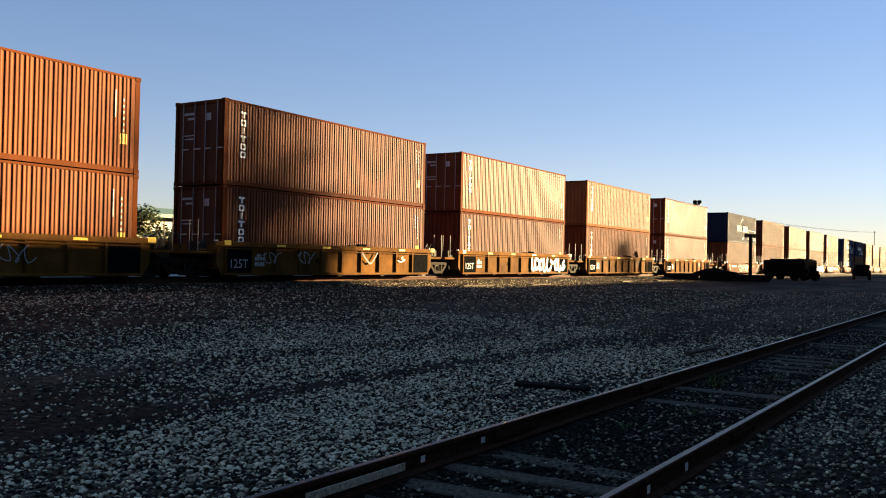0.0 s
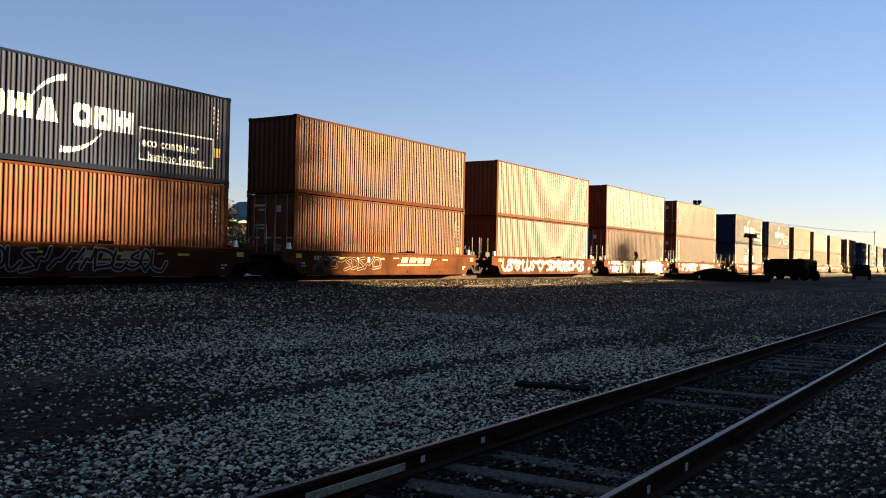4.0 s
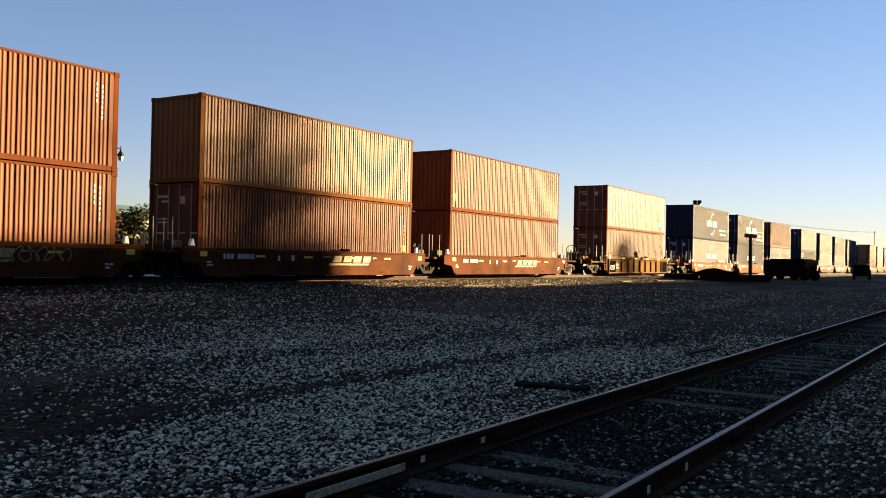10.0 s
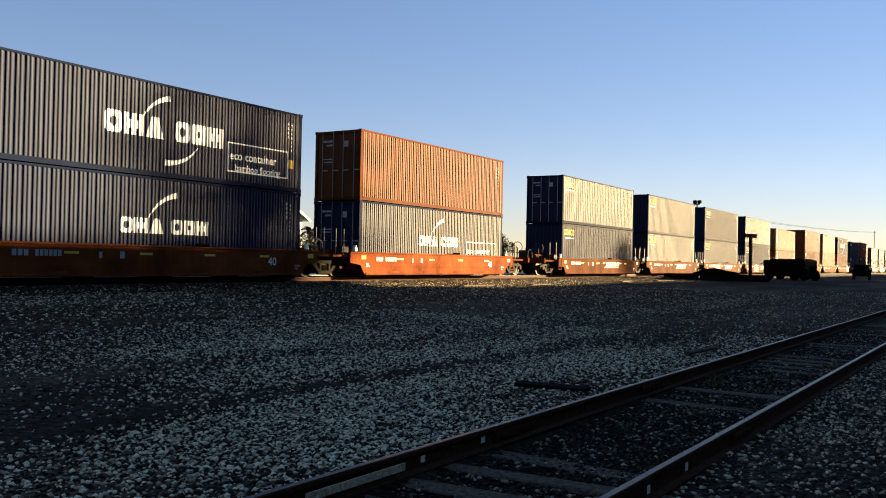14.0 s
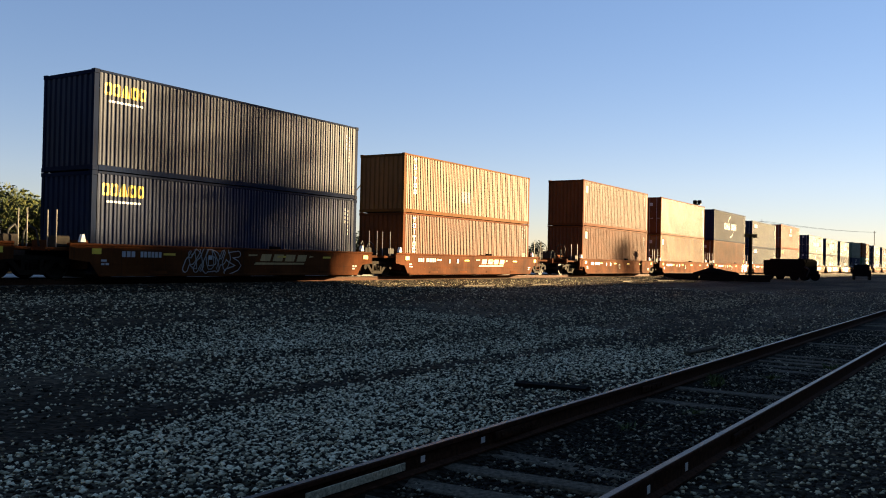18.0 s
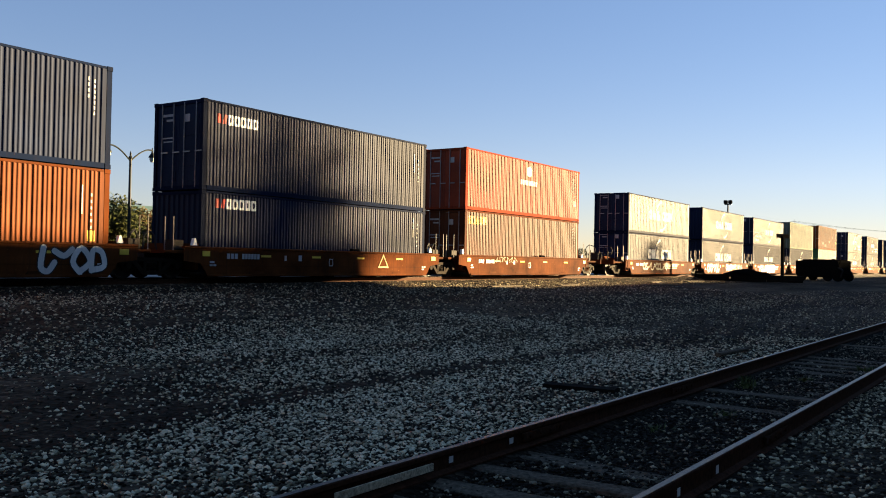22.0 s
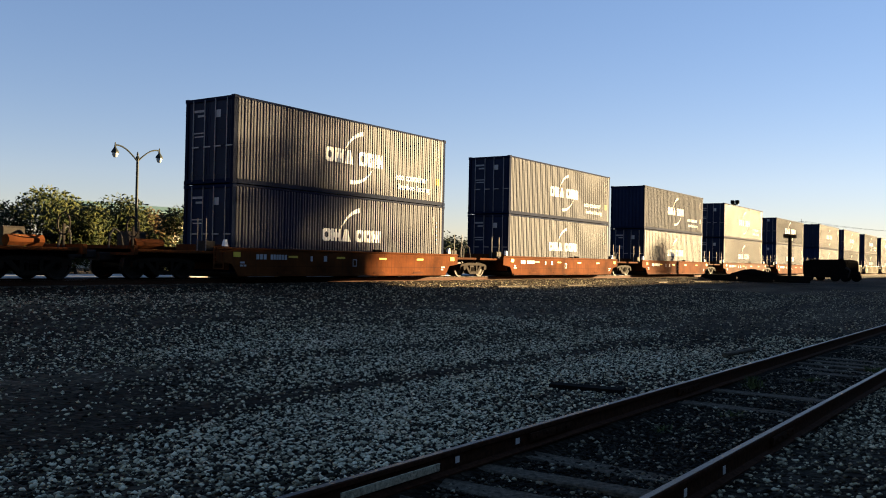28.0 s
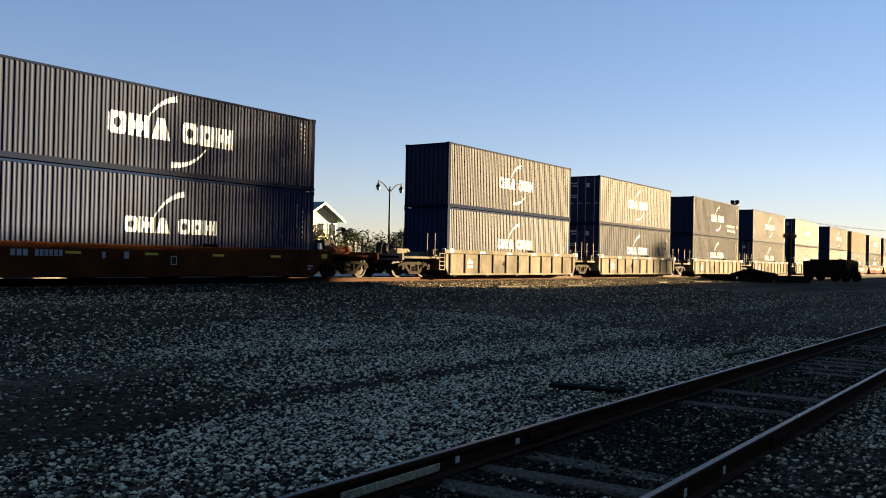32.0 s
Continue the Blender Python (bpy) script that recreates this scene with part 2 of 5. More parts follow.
# ---- mesh tools ----
class MB:
    """Collects vertices and faces of one part."""

    def __init__(self):
        self.v, self.f = [], []

    def add(self, verts, faces):
        o = len(self.v)
        self.v += [tuple(p) for p in verts]
        self.f += [tuple(i + o for i in f) for f in faces]
        return self

    def box(self, x0, x1, y0, y1, z0, z1, bev=0.0):
        if bev <= 0:
            vs = [(x, y, z) for x in (x0, x1) for y in (y0, y1) for z in (z0, z1)]
            return self.add(vs, [(0, 1, 3, 2), (4, 6, 7, 5), (0, 4, 5, 1), (2, 3, 7, 6), (0, 2, 6, 4), (1, 5, 7, 3)])
        e = bev
        prof = [(y0 + e, z0), (y1 - e, z0), (y1, z0 + e), (y1, z1 - e), (y1 - e, z1), (y0 + e, z1), (y0, z1 - e), (y0, z0 + e)]
        return self.prism_x(prof, x0, x1)

    def prism_x(self, prof, x0, x1):
        k = len(prof)
        vs = [(x0, a, b) for a, b in prof] + [(x1, a, b) for a, b in prof]
        fs = [tuple(range(k - 1, -1, -1)), tuple(range(k, 2 * k))] + [(i, (i + 1) % k, k + (i + 1) % k, k + i) for i in range(k)]
        return self.add(vs, fs)

    def prism_y(self, prof, y0, y1):
        k = len(prof)
        vs = [(a, y0, b) for a, b in prof] + [(a, y1, b) for a, b in prof]
        fs = [tuple(range(k)), tuple(range(2 * k - 1, k - 1, -1))] + [((i + 1) % k, i, k + i, k + (i + 1) % k) for i in range(k)]
        return self.add(vs, fs)

    def prism_z(self, prof, z0, z1):
        k = len(prof)
        vs = [(a, b, z0) for a, b in prof] + [(a, b, z1) for a, b in prof]
        fs = [tuple(range(k - 1, -1, -1)), tuple(range(k, 2 * k))] + [(i, (i + 1) % k, k + (i + 1) % k, k + i) for i in range(k)]
        return self.add(vs, fs)

    def tube(self, a, b, r, r2=None, seg=8):
        a, b = Vector(a), Vector(b)
        r2 = r if r2 is None else r2
        d = (b - a).normalized()
        u = d.orthogonal().normalized()
        w = d.cross(u)
        ring = [(math.cos(2 * math.pi * i / seg), math.sin(2 * math.pi * i / seg)) for i in range(seg)]
        vs = [a + (u * c + w * s) * r for c, s in ring] + [b + (u * c + w * s) * r2 for c, s in ring]
        fs = [tuple(range(seg - 1, -1, -1)), tuple(range(seg, 2 * seg))] + [(i, (i + 1) % seg, seg + (i + 1) % seg, seg + i) for i in range(seg)]
        return self.add(vs, fs)

    def path(self, pts, r, seg=6):
        for a, b in zip(pts[:-1], pts[1:]):
            self.tube(a, b, r, seg=seg)
        return self

    def lathe(self, prof, cx, cy, seg=12):
        """prof: (radius, z) from bottom to top round the z axis."""
        k = len(prof)
        vs = [(cx + r * math.cos(2 * math.pi * i / seg), cy + r * math.sin(2 * math.pi * i / seg), z) for i in range(seg) for r, z in prof]
        fs = [(i * k + j, ((i + 1) % seg) * k + j, ((i + 1) % seg) * k + j + 1, i * k + j + 1) for i in range(seg) for j in range(k - 1)]
        return self.add(vs, fs)

    def mesh(self, name, mat):
        me = bpy.data.meshes.new(name)
        me.from_pydata(self.v, [], self.f)
        me.materials.append(mat)
        me.update()
        return me


def part(name, mb, mat, parent=None, label=""):
    """Links one mesh object, under a thing or a part where one is given."""
    me = mb.mesh(name, mat) if isinstance(mb, MB) else mb
    ob = new(name, me)
    ob.parent = parent
    if label:
        tagged(ob, label)
    return ob


def thing(name, label, category, group="", kind=""):
    return tagged(new(name), label, category, group, kind)


# ---- setting: ground and tracks ----
def smooth(a, b, x):
    t = min(1.0, max(0.0, (x - a) / (b - a)))
    return t * t * (3 - 2 * t)


def side_y(x):
    """Centre line of the near siding."""
    return 2.775 - 0.023 * x


def ground_z(x, y):
    z = 0.40 * smooth(7.0, 20.5, y) + 0.2 * smooth(20.4, 21.4, y) - 0.2 * smooth(24.6, 26.0, y)
    d = y - side_y(x)
    z += 0.075 * smooth(0.75, 0.98, d) * (1 - smooth(1.3, 3.4, d)) - 0.035 * (1 - smooth(0.6, 0.95, abs(d)))
    near = 1 - smooth(40, 90, math.hypot(x, y))
    z += near * 0.03 * noise.noise(Vector((x * 0.35, y * 0.6, 0.0))) + near * 0.012 * noise.noise(Vector((x * 2.1, y * 2.1, 3.0)))
    return z


def axis_steps(lo, hi, fine_lo, fine_hi, step, grow=1.18):
    a = list(np.arange(fine_lo, fine_hi, step))
    s, x = step, fine_hi
    while x < hi:
        a.append(x)
        s *= grow
        x += s
    a.append(hi)
    s, x = step, fine_lo
    while x > lo:
        s *= grow
        x -= s
        a.insert(0, max(x, lo))
    return sorted(set(a))


xs = axis_steps(-3000, 3000, -1.0, 30.0, 0.16)
ys = axis_steps(-3000, 3000, -2.0, 26.5, 0.16)
gv = [(x, y, ground_z(x, y)) for x in xs for y in ys]
ny = len(ys)
gf = [(i * ny + j, (i + 1) * ny + j, (i + 1) * ny + j + 1, i * ny + j + 1) for i in range(len(xs) - 1) for j in range(ny - 1)]
gmb = MB()
gmb.v, gmb.f = gv, gf
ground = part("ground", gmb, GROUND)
tagged(ground, "shaded packed dirt and grey gravel rail yard ground", "ground", kind="structure")
for poly in ground.data.polygons:
    poly.use_smooth = True


def stones(name, label, mat, pts, sizes, seed, flat=0.62):
    """Many small crushed stones in one mesh."""
    rng = np.random.default_rng(seed)
    n_ = len(pts)
    base = np.array([(1, 0, 0), (-1, 0, 0), (0, 1, 0), (0, -1, 0), (0, 0, 1), (0, 0, -1), (.62, .62, .45), (-.62, .55, .5)], float)
    faces = np.array([(4, 0, 6), (4, 6, 2), (0, 2, 6), (4, 2, 7), (4, 7, 1), (2, 1, 7), (4, 1, 3), (4, 3, 0), (5, 2, 0), (5, 1, 2), (5, 3, 1), (5, 0, 3)])
    v = np.repeat(base[None], n_, 0) * rng.uniform(0.6, 1.25, (n_, 8, 1)) * np.array([1, 0.78, flat])
    a = rng.uniform(0, 6.283, n_)
    tilt = rng.normal(0, 0.35, n_)
    ct, st = np.cos(tilt)[:, None], np.sin(tilt)[:, None]
    y, z = v[:, :, 1] * ct - v[:, :, 2] * st, v[:, :, 1] * st + v[:, :, 2] * ct
    ca, sa = np.cos(a)[:, None], np.sin(a)[:, None]
    x, y = v[:, :, 0] * ca - y * sa, v[:, :, 0] * sa + y * ca
    out = np.stack([x, y, z], 2) * np.asarray(sizes)[:, None, None] + np.asarray(pts)[:, None, :]
    fs = (faces[None] + (np.arange(n_) * 8)[:, None, None]).reshape(-1, 3)
    me = bpy.data.meshes.new(name)
    me.vertices.add(n_ * 8)
    me.vertices.foreach_set("co", out.reshape(-1))
    me.loops.add(len(fs) * 3)
    me.loops.foreach_set("vertex_index", fs.reshape(-1))
    me.polygons.add(len(fs))
    me.polygons.foreach_set("loop_start", np.arange(len(fs)) * 3)
    me.materials.append(mat)
    me.update(calc_edges=True)
    return tagged(new(name, me), label, "gravel", kind="stuff")


def scatter(count, seed, xr, yr, keep, smin, smax, near_bias=0.0):
    rng = np.random.default_rng(seed)
    pts, sz = [], []
    while len(pts) < count:
        x = xr[0] + (xr[1] - xr[0]) * rng.random() ** (1 + near_bias)
        y = yr[0] + (yr[1] - yr[0]) * rng.random()
        if rng.random() > keep(x, y):
            continue
        s = smin + (smax - smin) * rng.random() ** 2
        pts.append((x, y, ground_z(x, y) + s * 0.12))
        sz.append(s)
    return pts, sz


def hash_pick(x, y):
    return noise.noise(Vector((x * 41.3, y * 37.7, 9.0))) > .28


def in_view(x, y):
    a = math.degrees(math.atan2(y, x))
    return x > 1.5 and 2 < a < 66 or (x < 3 or a > 60) and hash_pick(x, y)


def pale_cover(x, y):
    """Where the pale crushed stone lies thick: a broad strip beside the siding, broken by packed wheel tracks."""
    if not in_view(x, y):
        return 0.0
    d = y - side_y(x)
    if d < 0.85:
        return 0.0
    k = 1.0 - 0.7 * smooth(7.5, 13.0, y)
    k *= 1.4 - 1.1 * smooth(36, 56, math.degrees(math.atan2(y, x)))
    k *= 1 - 0.85 * smooth(11, 16, x) * (1 - smooth(3, 8, d))
    w = noise.noise(Vector((x * 0.16 + 2.0, y * 0.45, 7.0)))
    track = max(math.exp(-((y - 6.9 + 0.03 * x) / 0.45) ** 2), math.exp(-((y - 9.6 + 0.05 * x) / 0.75) ** 2)) * 0.93
    return max(0.03, k * (0.62 + 1.05 * w) * (1 - track))


p_, s_ = scatter(86000, 11, (-7.0, 19.0), (2.6, 13.5), pale_cover, 0.013, 0.035, 0.25)
stones("pale_gravel", "pale grey crushed stone scattered beside the siding", STONE_PALE, p_, s_, 1)


def far_cover(x, y):
    if not in_view(x, y) or y < side_y(x) + 1.0:
        return 0.0
    return 0.25 + 0.6 * max(0, noise.noise(Vector((x * 0.1, y * 0.35, 1.0)))) + 0.5 * smooth(16, 20, y)


p_, s_ = scatter(32000, 12, (7.0, 48.0), (8.0, 21.0), far_cover, 0.022, 0.05, 0.2)
q_, r__ = scatter(15000, 17, (14.0, 62.0), (2.2, 11.0), lambda x, y: (.3 + .7 * max(0, noise.noise(Vector((x * .09, y * .5, 6.0))))) if in_view(x, y) and y > side_y(x) + .9 else 0.0, 0.016, 0.042, 0.6)
p_, s_ = p_ + q_, s_ + r__
stones("yard_gravel", "dull grey gravel across the open yard", STONE_DARK, p_, s_, 2)


def siding_cover(x, y):
    if not in_view(x, y):
        return 0.0
    return 1.0 if abs(y - side_y(x)) < 0.66 else 0.0


p_, s_ = scatter(22000, 13, (-7.0, 24.0), (-0.5, 3.6), siding_cover, 0.012, 0.034, 0.5)
stones("siding_ballast", "dark dirty ballast between the siding rails", STONE_SIDING, p_, s_, 3)
p_, s_ = scatter(17000, 16, (-7.0, 24.0), (-0.5, 2.0), lambda x, y: .25 + .75 * max(0, noise.noise(Vector((x * .5, y * .9, 4.0)))) if in_view(x, y) and y < side_y(x) - .88 else 0.0, 0.012, 0.034, 0.5)
stones("verge_gravel", "grey stones on the near verge of the siding", STONE_DARK, p_, s_, 6)
p_, s_ = scatter(11000, 15, (18.0, 66.0), (16.8, 21.3), lambda x, y: .35 + .6 * smooth(16.8, 19.5, y), 0.022, 0.06, 0.4)
stones("shoulder_ballast", "brown stones spilled along the main line shoulder", STONE_MAIN, p_, s_, 5, .9)
p_, s_ = scatter(17000, 14, (8.0, 75.0), (20.6, 25.4), lambda x, y: 1.0 if y < 22.2 or x < 30 else 0.4, 0.025, 0.055, 0.4)
stones("main_line_ballast", "brown stone ballast of the main line", STONE_MAIN, p_, s_, 4)


def rail_profile(h):
    w, f_ = 0.03, 0.06
    return [(-f_, 0), (f_, 0), (f_, 0.012), (0.012, 0.03), (0.01, h - 0.045), (w, h - 0.032), (w, h - 0.004), (w - 0.006, h),
            (-w + 0.006, h), (-w, h - 0.004), (-w, h - 0.032), (-0.01, h - 0.045), (-0.012, 0.03), (-f_, 0.012)]


def rail(name, label, y_at, x0, x1, ztop, h=0.165):
    t = thing(name, label, "rail", kind="structure")
    web, head = MB(), MB()
    dy = y_at(x1) - y_at(x0)
    prof = rail_profile(h)
    a = [(x0, y_at(x0) + p, ztop - h + q) for p, q in prof]
    b = [(x1, y_at(x0) + dy + p, ztop - h + q) for p, q in prof]
    k = len(prof)
    web.add(a + b, [(i, (i + 1) % k, k + (i + 1) % k, k + i) for i in range(k)])
    part("web", web, RAILWEB, t)
    head.add([(x0, y_at(x0) - 0.023, ztop + .003), (x1, y_at(x1) - 0.023, ztop + .003), (x1, y_at(x1) + 0.023, ztop + .003), (x0, y_at(x0) + 0.023, ztop + .003),
              (x0, y_at(x0) - 0.023, ztop - .01), (x1, y_at(x1) - 0.023, ztop - .01), (x1, y_at(x1) + 0.023, ztop - .01), (x0, y_at(x0) + 0.023, ztop - .01)],
             [(0, 1, 2, 3), (4, 5, 1, 0), (3, 2, 6, 7)])
    part("running_surface", head, RAILTOP, t, "worn shiny running surface")
    return t


near_rails = []
for dy in (0.8, -0.8):
    near_rails.append(rail("rail", "rusty siding rail with worn bright head", lambda x, dy=dy: side_y(x) + dy, -30, 420, 0.16))
for dy in (0.7525, -0.7525):
    rail("rail", "main line rail on brown ballast", lambda x, dy=dy: TRACK_Y + dy, -80, 900, RAIL)

# painted tags and a pale stripe on the webs of the siding rails, bolted joint bar
for i, (x, dy, ln, hh) in enumerate([(5.98, 0.8, 0.06, 0.045), (5.15, 0.8, 0.05, 0.045), (6.05, -0.8, 0.055, 0.055), (5.3, -0.8, 0.05, 0.05)]):
    y = side_y(x) + dy - 0.0635
    part("paint_tag", MB().box(x, x + ln, y - 0.002, y + 0.002, 0.075, 0.075 + hh), WHITE, near_rails[0 if dy > 0 else 1], "pale paint tag on the rail")
part("pale_stripe", MB().prism_z([(3.95, side_y(3.95) + .8 - .072), (4.95, side_y(4.95) + .8 - .072), (4.95, side_y(4.95) + .8 - .064), (3.95, side_y(3.95) + .8 - .064)], 0.06, 0.112), STRIPE, near_rails[0], "dirty yellowish-white painted bar on the rail")
for x, k in ((6.25, 0), (9.6, 0), (7.4, 1)):
    dy = 0.8 if k == 0 else -0.8
    jb = part("joint_bar", MB().box(x, x + 0.75, side_y(x + .37) + dy - 0.036, side_y(x + .37) + dy - 0.014, 0.05, 0.115), RAILWEB, near_rails[k], "rusty bolted joint bar")
    for j in range(4):
        part("bolt", MB().tube((x + 0.1 + j * 0.18, side_y(x) + dy - 0.034, 0.082), (x + 0.1 + j * 0.18, side_y(x) + dy - 0.062, 0.082), 0.017, seg=6), RAILWEB, jb)

siding_ties = tagged(new("siding_ties"), "weathered half-buried timber ties of the siding", "railway ties", kind="structure")
rng = random.Random(5)
tie_meshes = []
for k in range(5):
    mb = MB()
    w = 0.085 + 0.008 * k
    r_ = random.Random(k)
    prof = [(-w, -0.16), (w, -0.16), (w + .005, -0.012), (w - 0.014, r_.uniform(-.004, .004)), (0.02, r_.uniform(-.012, 0.002)), (-w + 0.016, r_.uniform(-.006, .004)), (-w, -0.014)]
    mb.prism_y(prof, -1.3, 1.3)
    tie_meshes.append(mb.mesh("tie", TIE))
x = 6.12 - 0.58 * 24
while x < 40:
    o = part("tie", rng.choice(tie_meshes), TIE, siding_ties)
    o.matrix_basis = pose(x, side_y(x) - .12 + rng.uniform(-.1, .1), rng.uniform(-0.09, -0.05) if 6.3 < x < 9.4 else rng.uniform(-0.055, -0.01) if x > 6 else rng.uniform(-0.014, 0.01), rng.uniform(-.6, .6), 0, rng.uniform(-2.5, 2.5) - 1.2)
    x += 0.58
main_ties = tagged(new("main_line_ties"), "timber ties of the main line set in ballast", "railway ties", kind="structure")
mt = MB().box(-0.115, 0.115, -1.3, 1.3, -0.18, 0, 0.012).mesh("tie", TIE)
x = 8.0
while x < 110:
    o = part("tie", mt, TIE, main_ties)
    o.matrix_basis = pose(x, TRACK_Y, RAIL - 0.15 + rng.uniform(-.01, .01), 0, 0, rng.uniform(-1, 1))
    x += 0.54

# a broken dark plank beside the siding and tufts of weed
pl = MB().prism_x([(-0.11, 0), (0.11, 0), (0.1, 0.045), (0.03, 0.055), (-0.1, 0.042)], -0.42, 0.42)
o = tagged(part("plank", pl, PLANK), "dark broken timber plank lying on the gravel beside the rail", "plank")
o.matrix_basis = pose(9.0, 4.17, ground_z(9.0, 4.17) + 0.004, 0, 0, -84)
o = tagged(part("timber_strip", MB().box(-.62, .62, -.05, .05, 0, .05, .012), TIE), "pale weathered timber strip lying beside the siding", "timber")
o.matrix_basis = pose(14.3, 3.96, ground_z(14.3, 3.96) + .015, 0, 0, -5)


board = MB().prism_x([(-.14, 0), (.14, 0), (.135, .05), (.02, .062), (-.13, .052)], -1.2, 1.2).mesh("board", TIE)
for x, y, turn in ((46.5, 16.9, -38), (45.7, 15.3, -50), (43.2, 13.7, -64), (38.5, 18.6, 4), (33.0, 19.0, -3), (52.0, 19.2, 7), (58.5, 18.8, -10), (49.5, 18.0, 20)):
    o = tagged(part("board", board, TIE), "weathered grey timber board lying on the shoulder", "board", "boards along the main line")
    o.matrix_basis = pose(x, y, ground_z(x, y) + .02, 0, 0, turn)


def weed(x, y, n_, h, seed):
    r_ = random.Random(seed)
    mb = MB()
    for i in range(n_):
        a, rr = r_.uniform(0, 6.28), r_.uniform(0, 0.16)
        bx, by = rr * math.cos(a), rr * math.sin(a)
        hh, w = h * r_.uniform(.4, 1), r_.uniform(.004, .012)
        lx, ly = r_.uniform(-.12, .12), r_.uniform(-.12, .12)
        px, py = -math.sin(a) * w, math.cos(a) * w
        mb.add([(bx - px, by - py, 0), (bx + px, by + py, 0), (bx + lx * .5 + px, by + ly * .5 + py, hh * .7), (bx + lx * .5 - px, by + ly * .5 - py, hh * .7), (bx + lx, by + ly, hh)],
               [(0, 1, 2, 3), (3, 2, 4)])
    o = tagged(part("weed", mb, WEED), "small green weed tuft growing beside the rail", "weed", "weeds along the siding", "stuff")
    o.matrix_basis = pose(x, y, ground_z(x, y) - 0.01)


for i, (x, y, n_, h) in enumerate([(11.3, 2.95, 70, .13), (11.9, 3.1, 40, .1), (12.6, 2.5, 40, .08), (7.9, 2.9, 35, .07), (9.1, 2.6, 30, .06), (14.5, 2.0, 50, .1)]):
    weed(x, y, n_, h, i)

# ---- containers ----
L, WD, HT = 12.192, 2.438, 2.896
PITCH, DEPTH = 0.2776, 0.024
WALL_Y = -WD / 2 + 0.012
X_IN = L / 2 - 0.19


def corr_x():
    """Breaks of the corrugated side: x and inward depth."""
    out = [(-X_IN, 0.0)]
    x = -X_IN + 0.02
    while x + PITCH < X_IN:
        out += [(x + 0.03, 0.0), (x + 0.062, 0.0145), (x + 0.088, 0.0145), (x + 0.12, 0.0), (x + 0.145, 0.0), (x + 0.2, DEPTH), (x + 0.232, DEPTH), (x + PITCH, 0.0)]
        x += PITCH
    out.append((X_IN, 0.0))
    return out


CORR = corr_x()
CORR_X = [a for a, b in CORR]
CORR_D = [b for a, b in CORR]


def wall_depth(x):
    return float(np.interp(x, CORR_X, CORR_D))


def side_mesh(mat):
    mb = MB()
    z0, z1 = 0.155, HT - 0.06
    k = len(CORR)
    vs = [(x, WALL_Y + d, z) for z in (z0, z1) for x, d in CORR]
    mb.add(vs, [(i, i + 1, k + i + 1, k + i) for i in range(k - 1)])
    vs = [(x, WALL_Y + d + 0.02, z) for z in (z0, z1) for x, d in CORR]
    mb.add(vs, [(i + 1, i, k + i, k + i + 1) for i in range(k - 1)])
    return mb.mesh("side_wall", mat)


def front_mesh(mat):
    mb = MB()
    y, prof = -1.05, [(-1.09, 0.0), (-1.05, 0.0)]
    while y + 0.25 < 1.06:
        prof += [(y + 0.1, 0.0), (y + 0.145, 0.045), (y + 0.215, 0.045), (y + 0.25, 0.0)]
        y += 0.25
    prof.append((1.09, 0.0))
    k = len(prof)
    for off, flip in ((0.0, False), (0.02, True)):
        vs = [(L / 2 - 0.03 - d - off, y, z) for z in (0.15, HT - 0.1) for y, d in prof]
        mb.add(vs, [(i + 1, i, k + i, k + i + 1) if flip else (i, i + 1, k + i + 1, k + i) for i in range(k - 1)])
    return mb.mesh("front_wall", mat)


SHARED = {}


def post_mesh(mat):
    """Corner post with its castings, one piece."""
    mb = MB()
    rings = [(.089, .081, 0), (.089, .081, .118), (.08, .062, .13), (.08, .062, HT - .13), (.089, .081, HT - .118), (.089, .081, HT)]
    vs = [(sx * a, sy * b, z) for a, b, z in rings for sx, sy in ((-1, -1), (1, -1), (1, 1), (-1, 1))]
    fs = [(3, 2, 1, 0)] + [(r * 4 + i, r * 4 + (i + 1) % 4, r * 4 + 4 + (i + 1) % 4, r * 4 + 4 + i) for r in range(5) for i in range(4)] + [(20, 21, 22, 23)]
    return mb.add(vs, fs).mesh("corner_post", mat)


